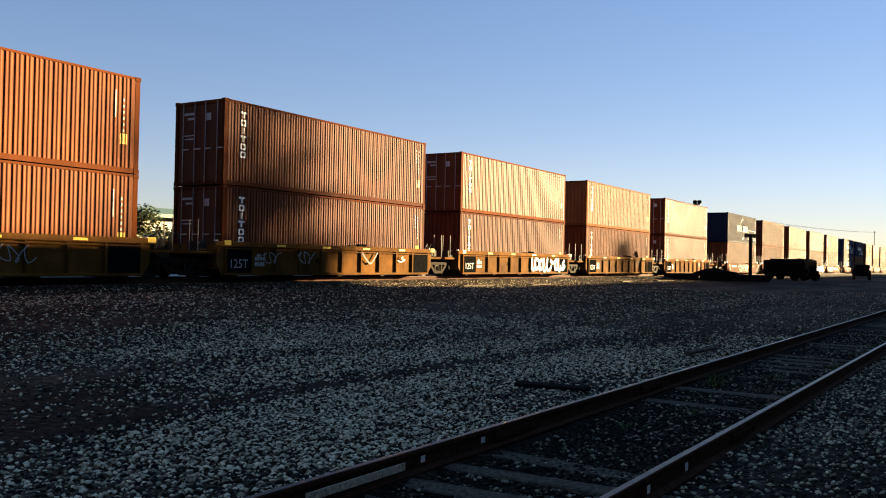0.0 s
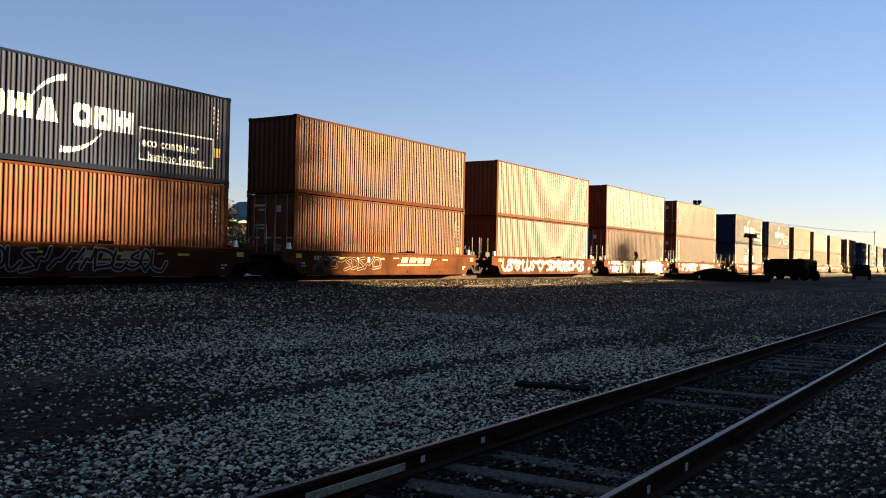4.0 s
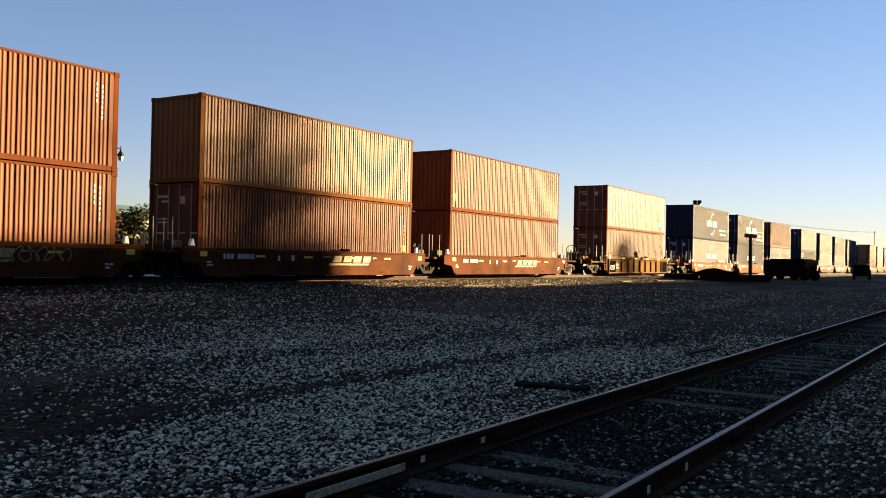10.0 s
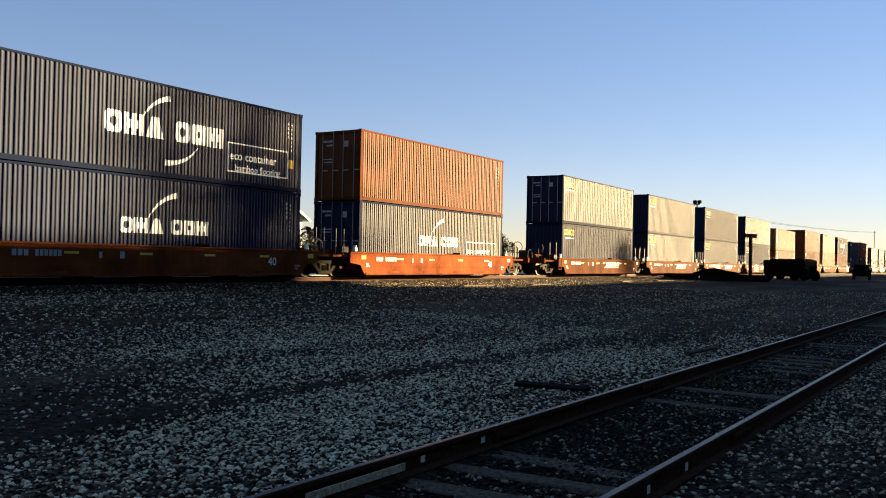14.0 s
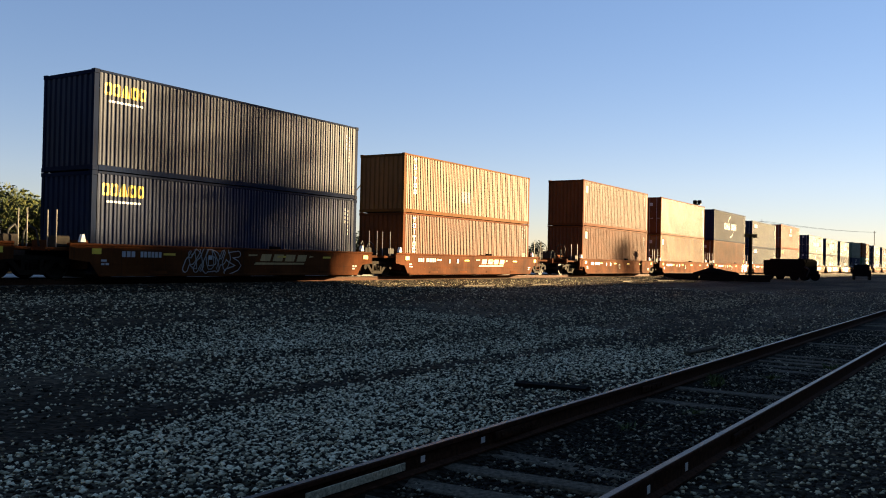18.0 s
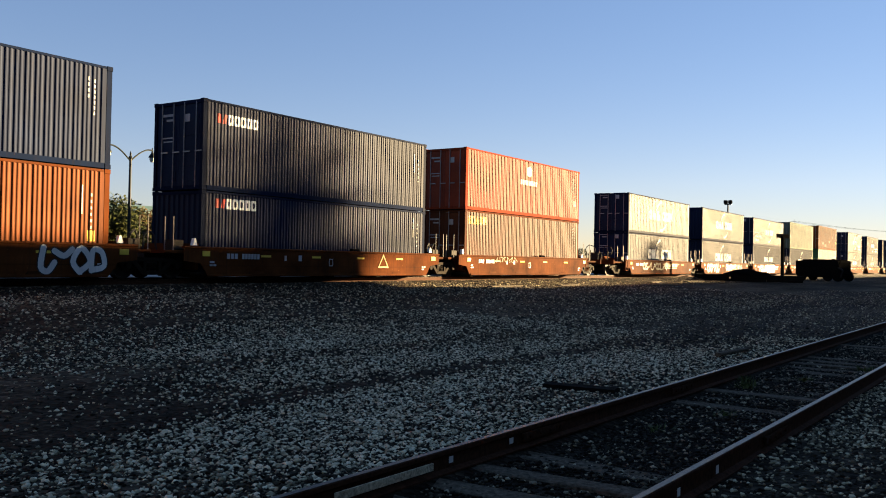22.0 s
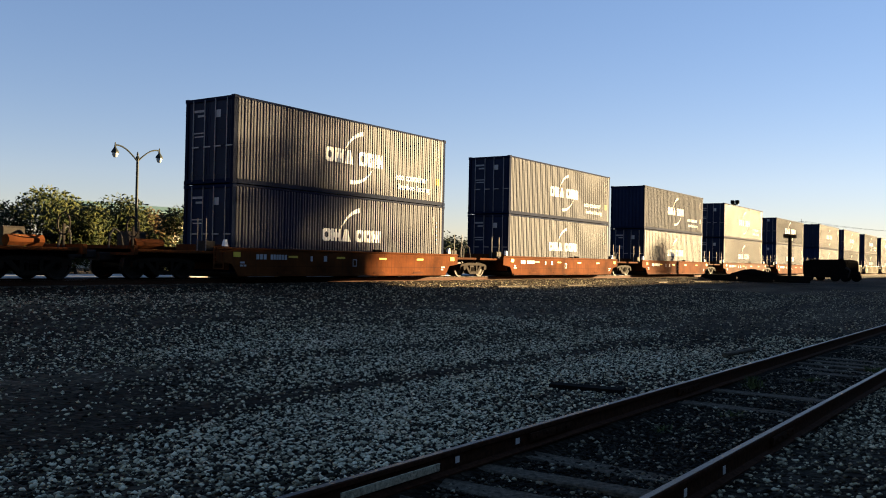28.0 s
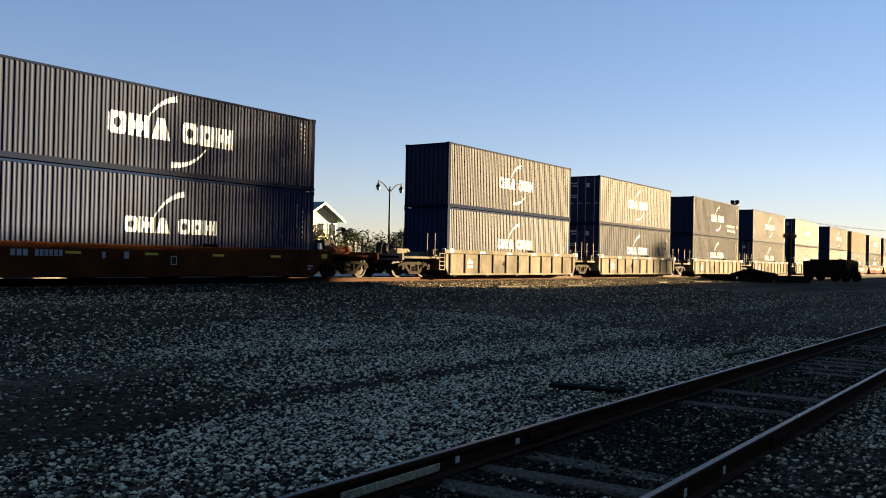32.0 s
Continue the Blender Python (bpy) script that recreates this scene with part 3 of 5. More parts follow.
def container(colour):
    """ISO high-cube box, doors at -x; its origin at the middle of the base."""
    mat, worn = COL[colour], EDGE[colour]
    words = {"brown": "reddish-brown", "orange": "orange-brown", "tan": "tan-orange", "navy": "dark navy blue", "blue": "blue", "red": "bright orange-red",
             "green": "sea-green", "pale_green": "pale green"}[colour]
    c = thing("shipping_container", words + " corrugated steel shipping container on a well car", "shipping container", "containers on the train")
    sm = side_mesh(mat)
    part("side_wall", sm, mat, c)
    o = part("side_wall", sm, mat, c)
    o.matrix_basis = pose(0, 0, 0, 0, 0, 180)
    part("front_wall", front_mesh(mat), mat, c)
    rf = MB()
    k = 24
    for i in range(k):
        x0 = -X_IN + i * 2 * X_IN / k
        w = 2 * X_IN / k
        rf.add([(x0, -1.13, HT - .03), (x0 + w * .3, -1.13, HT - .012), (x0 + w * .7, -1.13, HT - .012), (x0 + w, -1.13, HT - .03),
                (x0, 1.13, HT - .03), (x0 + w * .3, 1.13, HT - .012), (x0 + w * .7, 1.13, HT - .012), (x0 + w, 1.13, HT - .03)],
               [(0, 1, 5, 4), (1, 2, 6, 5), (2, 3, 7, 6)])
    part("roof", rf, mat, c)
    part("underframe", MB().box(-L / 2 + .1, L / 2 - .1, -1.1, 1.1, 0.06, 0.14), IRON, c)
    post = post_mesh(worn)
    for sx in (-1, 1):
        for sy in (-1, 1):
            o = part("corner_post", post, mat, c)
            o.matrix_basis = pose(sx * (L / 2 - 0.089), sy * (WD / 2 - 0.081), 0)
    rail_t = MB().box(-X_IN + .01, X_IN - .01, -0.03, 0.03, HT - 0.085, HT - 0.01, 0.012).mesh("top_rail", worn)
    rail_b = MB().prism_x([(-0.02, 0.012), (0.03, 0.012), (0.03, 0.16), (-0.02, 0.16)], -X_IN + .01, X_IN - .01).mesh("bottom_rail", worn)
    for sy in (-1, 1):
        o = part("top_rail", rail_t, mat, c)
        o.matrix_basis = pose(0, sy * (WD / 2 - 0.035), 0)
        o = part("bottom_rail", rail_b, mat, c)
        o.matrix_basis = pose(0, sy * (WD / 2 - 0.03), 0, 0, 0, 0 if sy < 0 else 180)
    for sx in (-1, 1):
        part("header", MB().box(sx * (L / 2 - .06) - .05, sx * (L / 2 - .06) + .05, -1.08, 1.08, HT - .13, HT - .02, .01), worn, c)
        part("sill", MB().box(sx * (L / 2 - .06) - .05, sx * (L / 2 - .06) + .05, -1.08, 1.08, .02, .15, .01), worn, c)
    xd = -L / 2 + 0.055
    for sy in (-1, 1):
        d = MB()
        y0, y1 = (-1.085, -0.006) if sy < 0 else (0.006, 1.085)
        d.box(xd, xd + .04, y0, y1, .155, HT - .14, .006)
        for j in range(5):
            z = 0.3 + j * 0.49
            d.box(xd - .014, xd, y0 + .12, y1 - .12, z, z + .33, .008)
        door = part("door", d, mat, c)
        for yy in (y0 + .23, y1 - .28):
            part("lock_rod", MB().tube((xd - .04, yy, .08), (xd - .04, yy, HT - .07), .019, seg=6), LOCKROD, door, "worn steel lock rod")
            part("rod_handle", MB().box(xd - .06, xd - .035, yy - .3, yy + .02, 1.22, 1.26), LOCKROD, door)
    if "plate" not in SHARED:
        SHARED["plate"] = MB().box(xd - .02, xd - .014, -.52, -.3, 2.2, 2.45).mesh("data_plate", PLATE)
        SHARED["code"] = MB().box(xd - .021, xd - .014, .3, .82, 2.42, 2.5).box(xd - .021, xd - .014, .3, .62, 2.26, 2.33).box(xd - .021, xd - .014, .3, .8, 1.7, 1.74).box(xd - .021, xd - .014, .3, .75, 1.58, 1.62).mesh("code_mark", PLATE)
    part("data_plate", SHARED["plate"], PLATE, c, "white data plate on the door")
    tagged(part("code_mark", SHARED["code"], PLATE, c, "white code bars on the door"), kind="stuff")
    return c


# ---- markings laid on the corrugated side; flip: on the side that faces -y when the box is turned round ----
def laid(name, polys, mat, proud=0.004):
    """Flat polygons (x, z), cut at every fold of the wall and pressed onto it."""
    bm = bmesh.new()
    for poly in polys:
        bm.faces.new([bm.verts.new((x, 0, z)) for x, z in poly])
    bmesh.ops.remove_doubles(bm, verts=bm.verts[:], dist=.0005)
    lo, hi = min(v.co.x for v in bm.verts), max(v.co.x for v in bm.verts)
    for x in CORR_X:
        if lo < x < hi:
            bmesh.ops.bisect_plane(bm, geom=bm.verts[:] + bm.edges[:] + bm.faces[:], plane_co=(x, 0, 0), plane_no=(1, 0, 0))
    for v in bm.verts:
        v.co.y = WALL_Y + wall_depth(v.co.x) - proud
    bmesh.ops.recalc_face_normals(bm, faces=bm.faces[:])
    me = bpy.data.meshes.new(name)
    bm.to_mesh(me)
    bm.free()
    me.materials.append(mat)
    return me


def rect(x, z, w, h, lean=0.0):
    return [(x, z), (x + w, z), (x + w + lean, z + h), (x + lean, z + h)]


def arc_poly(cx, cz, r, a0, a1, w0, w1, n_=10):
    """A swoosh: an arc whose width grows from w0 to w1."""
    out, inn = [], []
    for i in range(n_ + 1):
        a = radians(a0 + (a1 - a0) * i / n_)
        w = w0 + (w1 - w0) * i / n_
        out.append((cx + (r + w) * math.cos(a), cz + (r + w) * math.sin(a)))
        inn.append((cx + r * math.cos(a), cz + r * math.sin(a)))
    return [[out[i], out[i + 1], inn[i + 1], inn[i]] for i in range(n_)]


def text_polys(words, x, z, size, bold=0.0):
    cu = bpy.data.curves.new("words", "FONT")
    cu.body, cu.size, cu.offset, cu.resolution_u = words, size, bold, 2
    ob = bpy.data.objects.new("words", cu)
    me = bpy.data.meshes.new_from_object(ob)
    polys = [[(x + me.vertices[i].co.x, z + me.vertices[i].co.y) for i in p.vertices] for p in me.polygons]
    bpy.data.objects.remove(ob)
    bpy.data.curves.remove(cu)
    bpy.data.meshes.remove(me)
    return polys


def frame_polys(x, z, w, h, t):
    return [rect(x, z, w, t), rect(x, z + h - t, w, t), rect(x, z + t, t, h - 2 * t), rect(x + w - t, z + t, t, h - 2 * t)]


def ring_polys(x, z, w, h, t, c):
    """A closed ring with cut corners, as quads that share their corners."""
    def loop(a):
        return [(x + a + c, z + a), (x + w - a - c, z + a), (x + w - a, z + a + c), (x + w - a, z + h - a - c), (x + w - a - c, z + h - a), (x + a + c, z + h - a), (x + a, z + h - a - c), (x + a, z + a + c)]
    o, n_ = loop(0), loop(t)
    return [[o[i], o[(i + 1) % 8], n_[(i + 1) % 8], n_[i]] for i in range(8)]


def block_letter(k, x, z, w, h, t):
    """One plain brand block: 'o' and 'g' closed rings, 'm' a notched slab, 'a' a tapering slab."""
    if k == "o":
        return ring_polys(x, z, w, h, t * .85, t * .45)
    if k == "g":
        return ring_polys(x, z, w, h, t * 1.1, t * .2)
    if k == "m":
        b, g = w * .24, w * .14
        xs_ = [x, x + b, x + b + g, x + 2 * b + g, x + 2 * b + 2 * g, x + w]
        return [rect(xs_[i], z + h * lo, xs_[i + 1] - xs_[i], h * .3) for i in (0, 2, 4) for lo in (0, .7)] + [rect(xs_[i], z + h * .3, xs_[i + 1] - xs_[i], h * .4) for i in range(5)]
    return [[(x, z), (x + w, z), (x + w * .68, z + h), (x + w * .32, z + h)]]


def block_word(x0, x1, z, h, kinds, thick=0.3):
    """A brand word as plain blocks from x0 to x1, one list of shapes a letter."""
    room = sum(.5 if k == " " else 1.12 if k in "ma" else .95 for k in kinds)
    u, x, out = (x1 - x0) / room, x0, []
    for k in kinds:
        adv = (.5 if k == " " else 1.12 if k in "ma" else .95) * u
        if k != " ":
            out.append(block_letter(k, x, z, adv * .88, h, min(thick * h, adv * .3)))
        x += adv
    return out


def marks():
    """Meshes of all markings; each value is a list of parts."""
    M = {}

    def word(key, name, letters, mat):
        M[key] = [(name, laid(name, polys, mat), mat) for polys in letters]

    def one(key, name, polys, mat):
        M[key] = [(name, laid(name, polys, mat), mat)]

    def swooshes(key, *arcs):
        M[key] = [("swoosh", laid("swoosh", a, WHITE), WHITE) for a in arcs]

    up = arc_poly(0.62, 0.95, 1.42, 150, 96, 0.02, 0.17)
    dn = arc_poly(-0.05, 2.05, 1.45, -40, -98, 0.02, 0.17)
    word("line_blocks", "brand_block", block_word(-1.65, 1.75, 1.2, .53, "oma ogm"), WHITE)
    swooshes("line_swoosh", up, dn)
    word("bold_blocks", "brand_block", block_word(-2.35, 2.3, 1.17, .64, "oma ogm", .34), WHITE)
    swooshes("bold_swoosh", arc_poly(.15, .98, 1.4, 145, 97, .03, .18), arc_poly(0.0, 2.0, 1.45, -40, -96, .03, .18))
    word("low_blocks", "brand_block", block_word(-1.75, 1.7, 1.16, .46, "oma ogm"), WHITE)
    swooshes("low_swoosh", arc_poly(.5, .85, 1.45, 148, 96, .02, .18))
    word("lowbold_blocks", "brand_block", block_word(-2.4, 2.24, 1.06, .64, "oma ogm", .34), WHITE)
    swooshes("lowbold_swoosh", arc_poly(.1, .9, 1.4, 145, 97, .03, .18))
    one("eco_text", "eco_lettering", text_polys("eco container", 2.52, 0.88, 0.4, 0.008) + text_polys("bamboo flooring", 2.76, 0.5, 0.33, 0.006), WHITE)
    one("eco_frame", "frame_line", frame_polys(2.41, 0.45, 2.95, 1.0, 0.045), WHITE)
    one("eco_left", "eco_lettering", text_polys("eco container", -5.3, 1.25, 0.34, 0.006) + text_polys("bamboo flooring", -5.3, 0.9, 0.34, 0.006) + text_polys("light steel", -5.3, 0.55, 0.34, 0.006), WHITE)
    ups = []
    for i in range(6):
        z = 2.38 - i * 0.272
        ups.append([rect(-5.36, z + .1, .29, .07)] + [rect(-5.25, z - .05, .07, .15)] if i in (0, 3) else [rect(-5.25, z - .04, .07, .21)] if i == 2 else ring_polys(-5.35, z - .05, 0.27, 0.22, 0.055, .03))
    word("upright", "brand_block", ups, WHITE)
    word("small_yellow", "brand_block", block_word(-5.75, -4.26, 2.2, .36, "ooaoo", .26), YELLOW)
    word("small_whiteword", "brand_block", block_word(-5.08, -3.72, 2.17, .34, "googo", .26), WHITE)
    word("small_redword", "brand_block", [[rect(-5.52, 2.19, .17, .3)], [rect(-5.3, 2.19, .15, .3, .08)]], MARK_RED)
    one("small_sub", "sub_line", [rect(-5.6, 2.0, 1.2, 0.06)], WHITE)
    one("sticker", "sticker", [rect(-5.62, 2.1, 0.3, 0.42)], WHITE)
    one("sail_mark", "round_device", [[(.05 + .27 * math.cos(i * .3927), 2.31 + .27 * math.sin(i * .3927)) for i in range(16)]], WHITE)
    word("sail_word", "brand_block", [[rect(-0.88 + i * 0.23, 1.6, 0.15 if i % 2 else 0.19, 0.24)] for i in range(8)], WHITE)
    word("yellow_word", "brand_block", block_word(-5.8, -4.16, 2.25, .38, "ooaom", .26), YELLOW)
    one("code", "code_mark", [rect(5.32, 2.4 - i * 0.16, 0.06, 0.1) for i in range(4)] + [rect(5.52, 2.36 - i * 0.15, 0.05, 0.09) for i in range(7)], PLATE)
    one("code_line", "code_mark", [rect(5.22, 1.6, 0.035, 0.8)] + [rect(5.5, 2.1 - i * 0.18, 0.05, 0.08) for i in range(6)], PLATE)
    one("warn", "warning_plate", [rect(5.42, 0.85, 0.24, 0.3)], YELLOW)
    one("warn_left", "warning_plate", [rect(-5.88, 0.46, 0.33, 0.37)], YELLOW)
    one("low_label", "label_line", [rect(-5.7, 0.5, 2.0, 0.22)], WHITE)
    one("end_logo", "white_device", [rect(4.6, 0.55, 0.62, 0.34)], WHITE)
    M["patches"] = [("repaint_patch", laid("repaint_patch", [q], PATCH), PATCH) for q in (rect(-3.6, 0.6, 0.95, 0.32), rect(-2.2, 0.35, 1.3, 0.3), rect(0.6, 0.9, 0.9, 0.25), rect(3.2, 1.5, 0.28, 0.34))]
    one("patch_mid", "repaint_patch", [rect(-1.3, 0.85, 1.0, 0.55)], PATCH)
    return M


MARK = marks()
SETS = {
    "line": ["line_blocks", "line_swoosh", "code"], "line_eco": ["line_blocks", "line_swoosh", "eco_text", "code", "warn"], "line_bold": ["bold_blocks", "bold_swoosh", "code"],
    "line_box": ["bold_blocks", "bold_swoosh", "eco_text", "eco_frame", "code", "warn"], "line_left": ["line_blocks", "line_swoosh", "eco_left", "code"],
    "low": ["low_blocks", "low_swoosh", "code_line"], "low_eco": ["low_blocks", "low_swoosh", "eco_text", "code"], "low_box": ["low_blocks", "low_swoosh", "eco_frame", "eco_text"],
    "low_bold": ["lowbold_blocks", "lowbold_swoosh", "code_line"], "low_label": ["low_blocks", "low_swoosh", "low_label", "code"],
    "upright": ["upright", "code", "warn"], "bare": ["code_line", "warn"], "bare2": ["code"], "seven": ["small_yellow", "small_sub", "code"], "white": ["small_redword", "small_whiteword", "code_line"],
    "sticker": ["sticker", "code"], "sail": ["sail_mark", "sail_word", "code_line", "warn"], "yword": ["yellow_word", "code"], "endlogo": ["end_logo", "code_line"],
    "patches": ["patches", "code_line", "warn"], "midpatch": ["upright", "patch_mid"], "warnleft": ["code", "warn_left"],
}
MARK_SAY = {"line": "white brand blocks between swooshes", "low": "white brand blocks under a swoosh", "upright": "upright white brand blocks", "seven": "small yellow brand blocks",
            "sail": "round white device and brand blocks", "yword": "yellow brand blocks", "white": "red and white brand blocks", "patches": "brown repainted patches", "midpatch": "upright white blocks and a patch"}

# front position along the train, upper colour and marks, lower colour and marks, doors turned to -x (upper, lower)
CONSIST = [
    (4.88, "orange", "bare", "orange", "bare", 0, 0), (20.46, "brown", "upright", "brown", "upright", 1, 1), (35.79, "orange", "upright", "brown", "upright", 1, 0),
    # 51.28: upper box paler, sun glare put into its paint
    (51.28, "tan", "upright", "orange", "upright", 0, 0), (66.97, "brown", "upright", "brown", "upright", 1, 1),
    (86.51, "navy", "line_box", "orange", "bare2", 0, 0), (101.95, "brown", "bare2", "orange", "bare", 0, 1), (117.38, "orange", "bare", "brown", "bare", 0, 0),
    (132.6, "brown", "bare", "brown", "bare", 0, 1), (147.94, "brown", "upright", "orange", "upright", 1, 1),
    (167.5, "navy", "line_box", "navy", "low_bold", 0, 0), (183.2, "navy", "line_box", "orange", "bare2", 1, 1), (198.65, "orange", "bare2", "orange", "bare2", 0, 0),
    (213.95, "tan", "bare2", "orange", "bare", 0, 1), (229.38, "orange", "warnleft", "orange", "bare", 0, 0), (249.27, "orange", "endlogo", "orange", "bare", 1, 1),
    (269.24, "navy", "line_eco", "navy", "low_eco", 0, 1), (285.02, "navy", "line_box", "navy", "low_label", 1, 1), (300.77, "orange", "bare2", "navy", "low_box", 1, 1),
    (320.5, "navy", "seven", "navy", "seven", 1, 0), (335.9, "navy", "seven", "navy", "seven", 0, 0), (351.27, "navy", "seven", "navy", "seven", 0, 0),
    (366.68, "navy", "seven", "navy", "seven", 0, 0), (382.17, "tan", "midpatch", "orange", "upright", 0, 0), (401.88, "orange", "sticker", "orange", "sticker", 0, 0),
    (417.2, "orange", "bare2", "tan", "sticker", 1, 1), (432.68, "navy", "line_bold", "orange", "bare", 0, 1), (448.15, "navy", "white", "navy", "white", 1, 0),
    (463.55, "red", "sail", "brown", "yword", 1, 1), (483.25, "navy", "line_bold", "navy", "low_bold", 1, 1), (498.65, "navy", "line_bold", "navy", "low_bold", 0, 0),
    (514.14, "navy", "line_left", "navy", "low_label", 1, 0), (529.5, "pale_green", "bare2", "navy", "low", 1, 1), (545.0, "orange", "patches", "green", "bare2", 1, 0),
    (566.29, "navy", "line_eco", "navy", "low", 1, 1), (584.12, "navy", "line_eco", "navy", "low", 1, 1), (602.03, "navy", "line_eco", "navy", "low", 0, 1),
    (619.81, "navy", "line_eco", "navy", "low", 1, 1), (637.4, "navy", "line_bold", "blue", "low", 1, 1), (658.2, "navy", "line", "blue", "low", 0, 0),
    (674.3, "navy", "line", "navy", "low", 1, 1), (691.4, "navy", "line_eco", "navy", "low", 0, 0), (708.2, "navy", "line", "navy", "low", 0, 1),
    (725.0, "navy", "line", "navy", "low", 1, 0), (744.0, "navy", "line", "navy", "low", 0, 0), (759.5, "tan", "bare2", "navy", "low", 0, 0), (775.0, "navy", "line", "navy", "low", 0, 0),
    (790.5, "navy", "line", "orange", "bare", 0, 0), (806.0, "orange", "bare2", "orange", "bare", 0, 0), (825.7, "navy", "line", "navy", "low", 0, 0),
    (841.2, "navy", "line", "navy", "low", 0, 0), 
]
# first unit of each articulated car and its kind
CARS = [(0, 4, "gold"), (5, 9, "tagged_rust"), (10, 14, "rust"), (15, 15, "gold"), (16, 18, "red"), (19, 23, "rust"), (24, 28, "plain_rust"), (29, 33, "tagged_rust"), (34, 38, "plain_rust"),
        (39, 43, "grey"), (44, 48, "rust"), (49, 50, "gold")]

MOVERS = []


def place_container(colour, marks_, door_front, s_, z, low=False):
    """A copy of the plain box with its own markings; s_: its front end along the train."""
    global HT
    HT = 2.591 if low else 2.896
    if (colour, low) not in SHARED:
        SHARED[colour, low] = container(colour)
    c = copy_thing(SHARED[colour, low], pose(0, 0, 0))
    drop = -0.13 if low else 0.0
    turn = 0 if door_front else 180
    for k in SETS[marks_]:
        for name, me, mat in MARK[k]:
            o = part(name, me, mat, c)
            o.matrix_basis = pose(0, 0, drop, 0, 0, -turn)
            if name in ("code_mark", "eco_lettering", "frame_line"):
                tagged(o, "small white lettering", kind="stuff")
    say = MARK_SAY.get(marks_.split("_")[0])
    if say:
        tagged(c, c["label"].split(" corrugated")[0] + " container with " + say)
    MOVERS.append((c, s_ + L / 2, TRACK_Y, z, turn))
    return c


# boxes of standard height (8 ft 6 in) instead of high cubes: (unit, level)
LOW_BOX = {(23, 0), (23, 1), (27, 0), (29, 0), (29, 1), (30, 0), (30, 1), (31, 0), (31, 1), (32, 0), (38, 1)}
for k, (s_, cu, mu, cl, ml, du, dl) in enumerate(CONSIST):
    place_container(cl, ml, dl, s_, CONT_Z0, (k, 0) in LOW_BOX)
    place_container(cu, mu, du, s_, CONT_Z1 - (0.305 if (k, 0) in LOW_BOX else 0), (k, 1) in LOW_BOX)
bpy.data.batch_remove([o for key, t in SHARED.items() if isinstance(key, tuple) for o in (t, *t.children_recursive)])


# ---- well cars ----
def wheel_mesh():
    """Two wheels on their axle, one turned piece."""
    half = [(0.0, -.86), (.075, -.86), (.09, -.84), (0.16, -.8), (0.33, -.78), (0.35, -.82), (0.405, -.82), (0.415, -.72), (0.435, -.715), (0.435, -.69), (0.36, -.69), (0.33, -.74), (0.16, -.72), (0.085, -.66)]
    prof = half + [(r, -w) for r, w in half[::-1]]
    mb, seg, k = MB(), 20, len(prof)
    vs = [(r * math.cos(2 * math.pi * i / seg), w, r * math.sin(2 * math.pi * i / seg)) for i in range(seg) for r, w in prof]
    return mb.add(vs, [(i * k + j, i * k + j + 1, ((i + 1) % seg) * k + j + 1, ((i + 1) % seg) * k + j) for i in range(seg) for j in range(k - 1)]).mesh("wheelset", WHEEL)


WHEEL_ME = wheel_mesh()
CAP_ME = MB().tube((0, -1.13, 0), (0, -1.02, 0), 0.1, 0.085, seg=8).mesh("bearing_cap", SPRING)


def frame_me():
    """Cast side frame of a freight truck."""
    mb = MB()
    y0, y1 = -1.06, -0.93
    top = [(-1.12, .36), (-1.12, .54), (-.98, .6), (-.55, .66), (.55, .66), (.98, .6), (1.12, .54), (1.12, .36), (.98, .46), (.72, .48), (.5, .54), (-.5, .54), (-.72, .48), (-.98, .46)]
    mb.prism_y(top, y0, y1)
    for s in (-1, 1):
        arm = [(s * .72, .5), (s * .55, .54), (s * .26, .22), (s * .36, .16)]
        mb.prism_y(arm if s > 0 else arm[::-1], y0, y1)
        col = [(s * .32, .24), (s * .32, .56), (s * .22, .56), (s * .22, .24)]
        mb.prism_y(col if s < 0 else col[::-1], y0, y1)
    mb.prism_y([(-.36, .14), (.36, .14), (.32, .26), (-.32, .26)], y0, y1)
    return mb.mesh("side_frame", SPRING)


FRAME_ME = frame_me()
spring = MB()
for sx in (-.11, 0, .11):
    for k in range(5):
        spring.tube((sx, -1.0, .27 + k * .048), (sx, -1.0, .295 + k * .048), .052, seg=8)
SPRING_ME = spring.mesh("spring_nest", SPRING)
BOLSTER_ME = MB().box(-.2, .2, -1.0, 1.0, .42, .64, .03).mesh("bolster", IRON)


def truck(car, x):
    """Two-axle truck: bolster with frames, springs, wheels and axles."""
    t = part("truck", BOLSTER_ME, IRON, car, "two-axle freight truck")
    t.matrix_basis = pose(x, 0, 0)
    for turn in (0, 180):
        for me, nm, mat in ((FRAME_ME, "side_frame", SPRING), (SPRING_ME, "spring_nest", SPRING)):
            o = part(nm, me, mat, t)
            o.matrix_basis = pose(0, 0, 0, 0, 0, turn)
    for ax in (-.88, .88):
        o = part("wheelset", WHEEL_ME, WHEEL, t)
        o.matrix_basis = pose(ax, 0, .42)
        o = part("bearing_cap", CAP_ME, SPRING, t)
        o.matrix_basis = pose(ax, 0, .42)


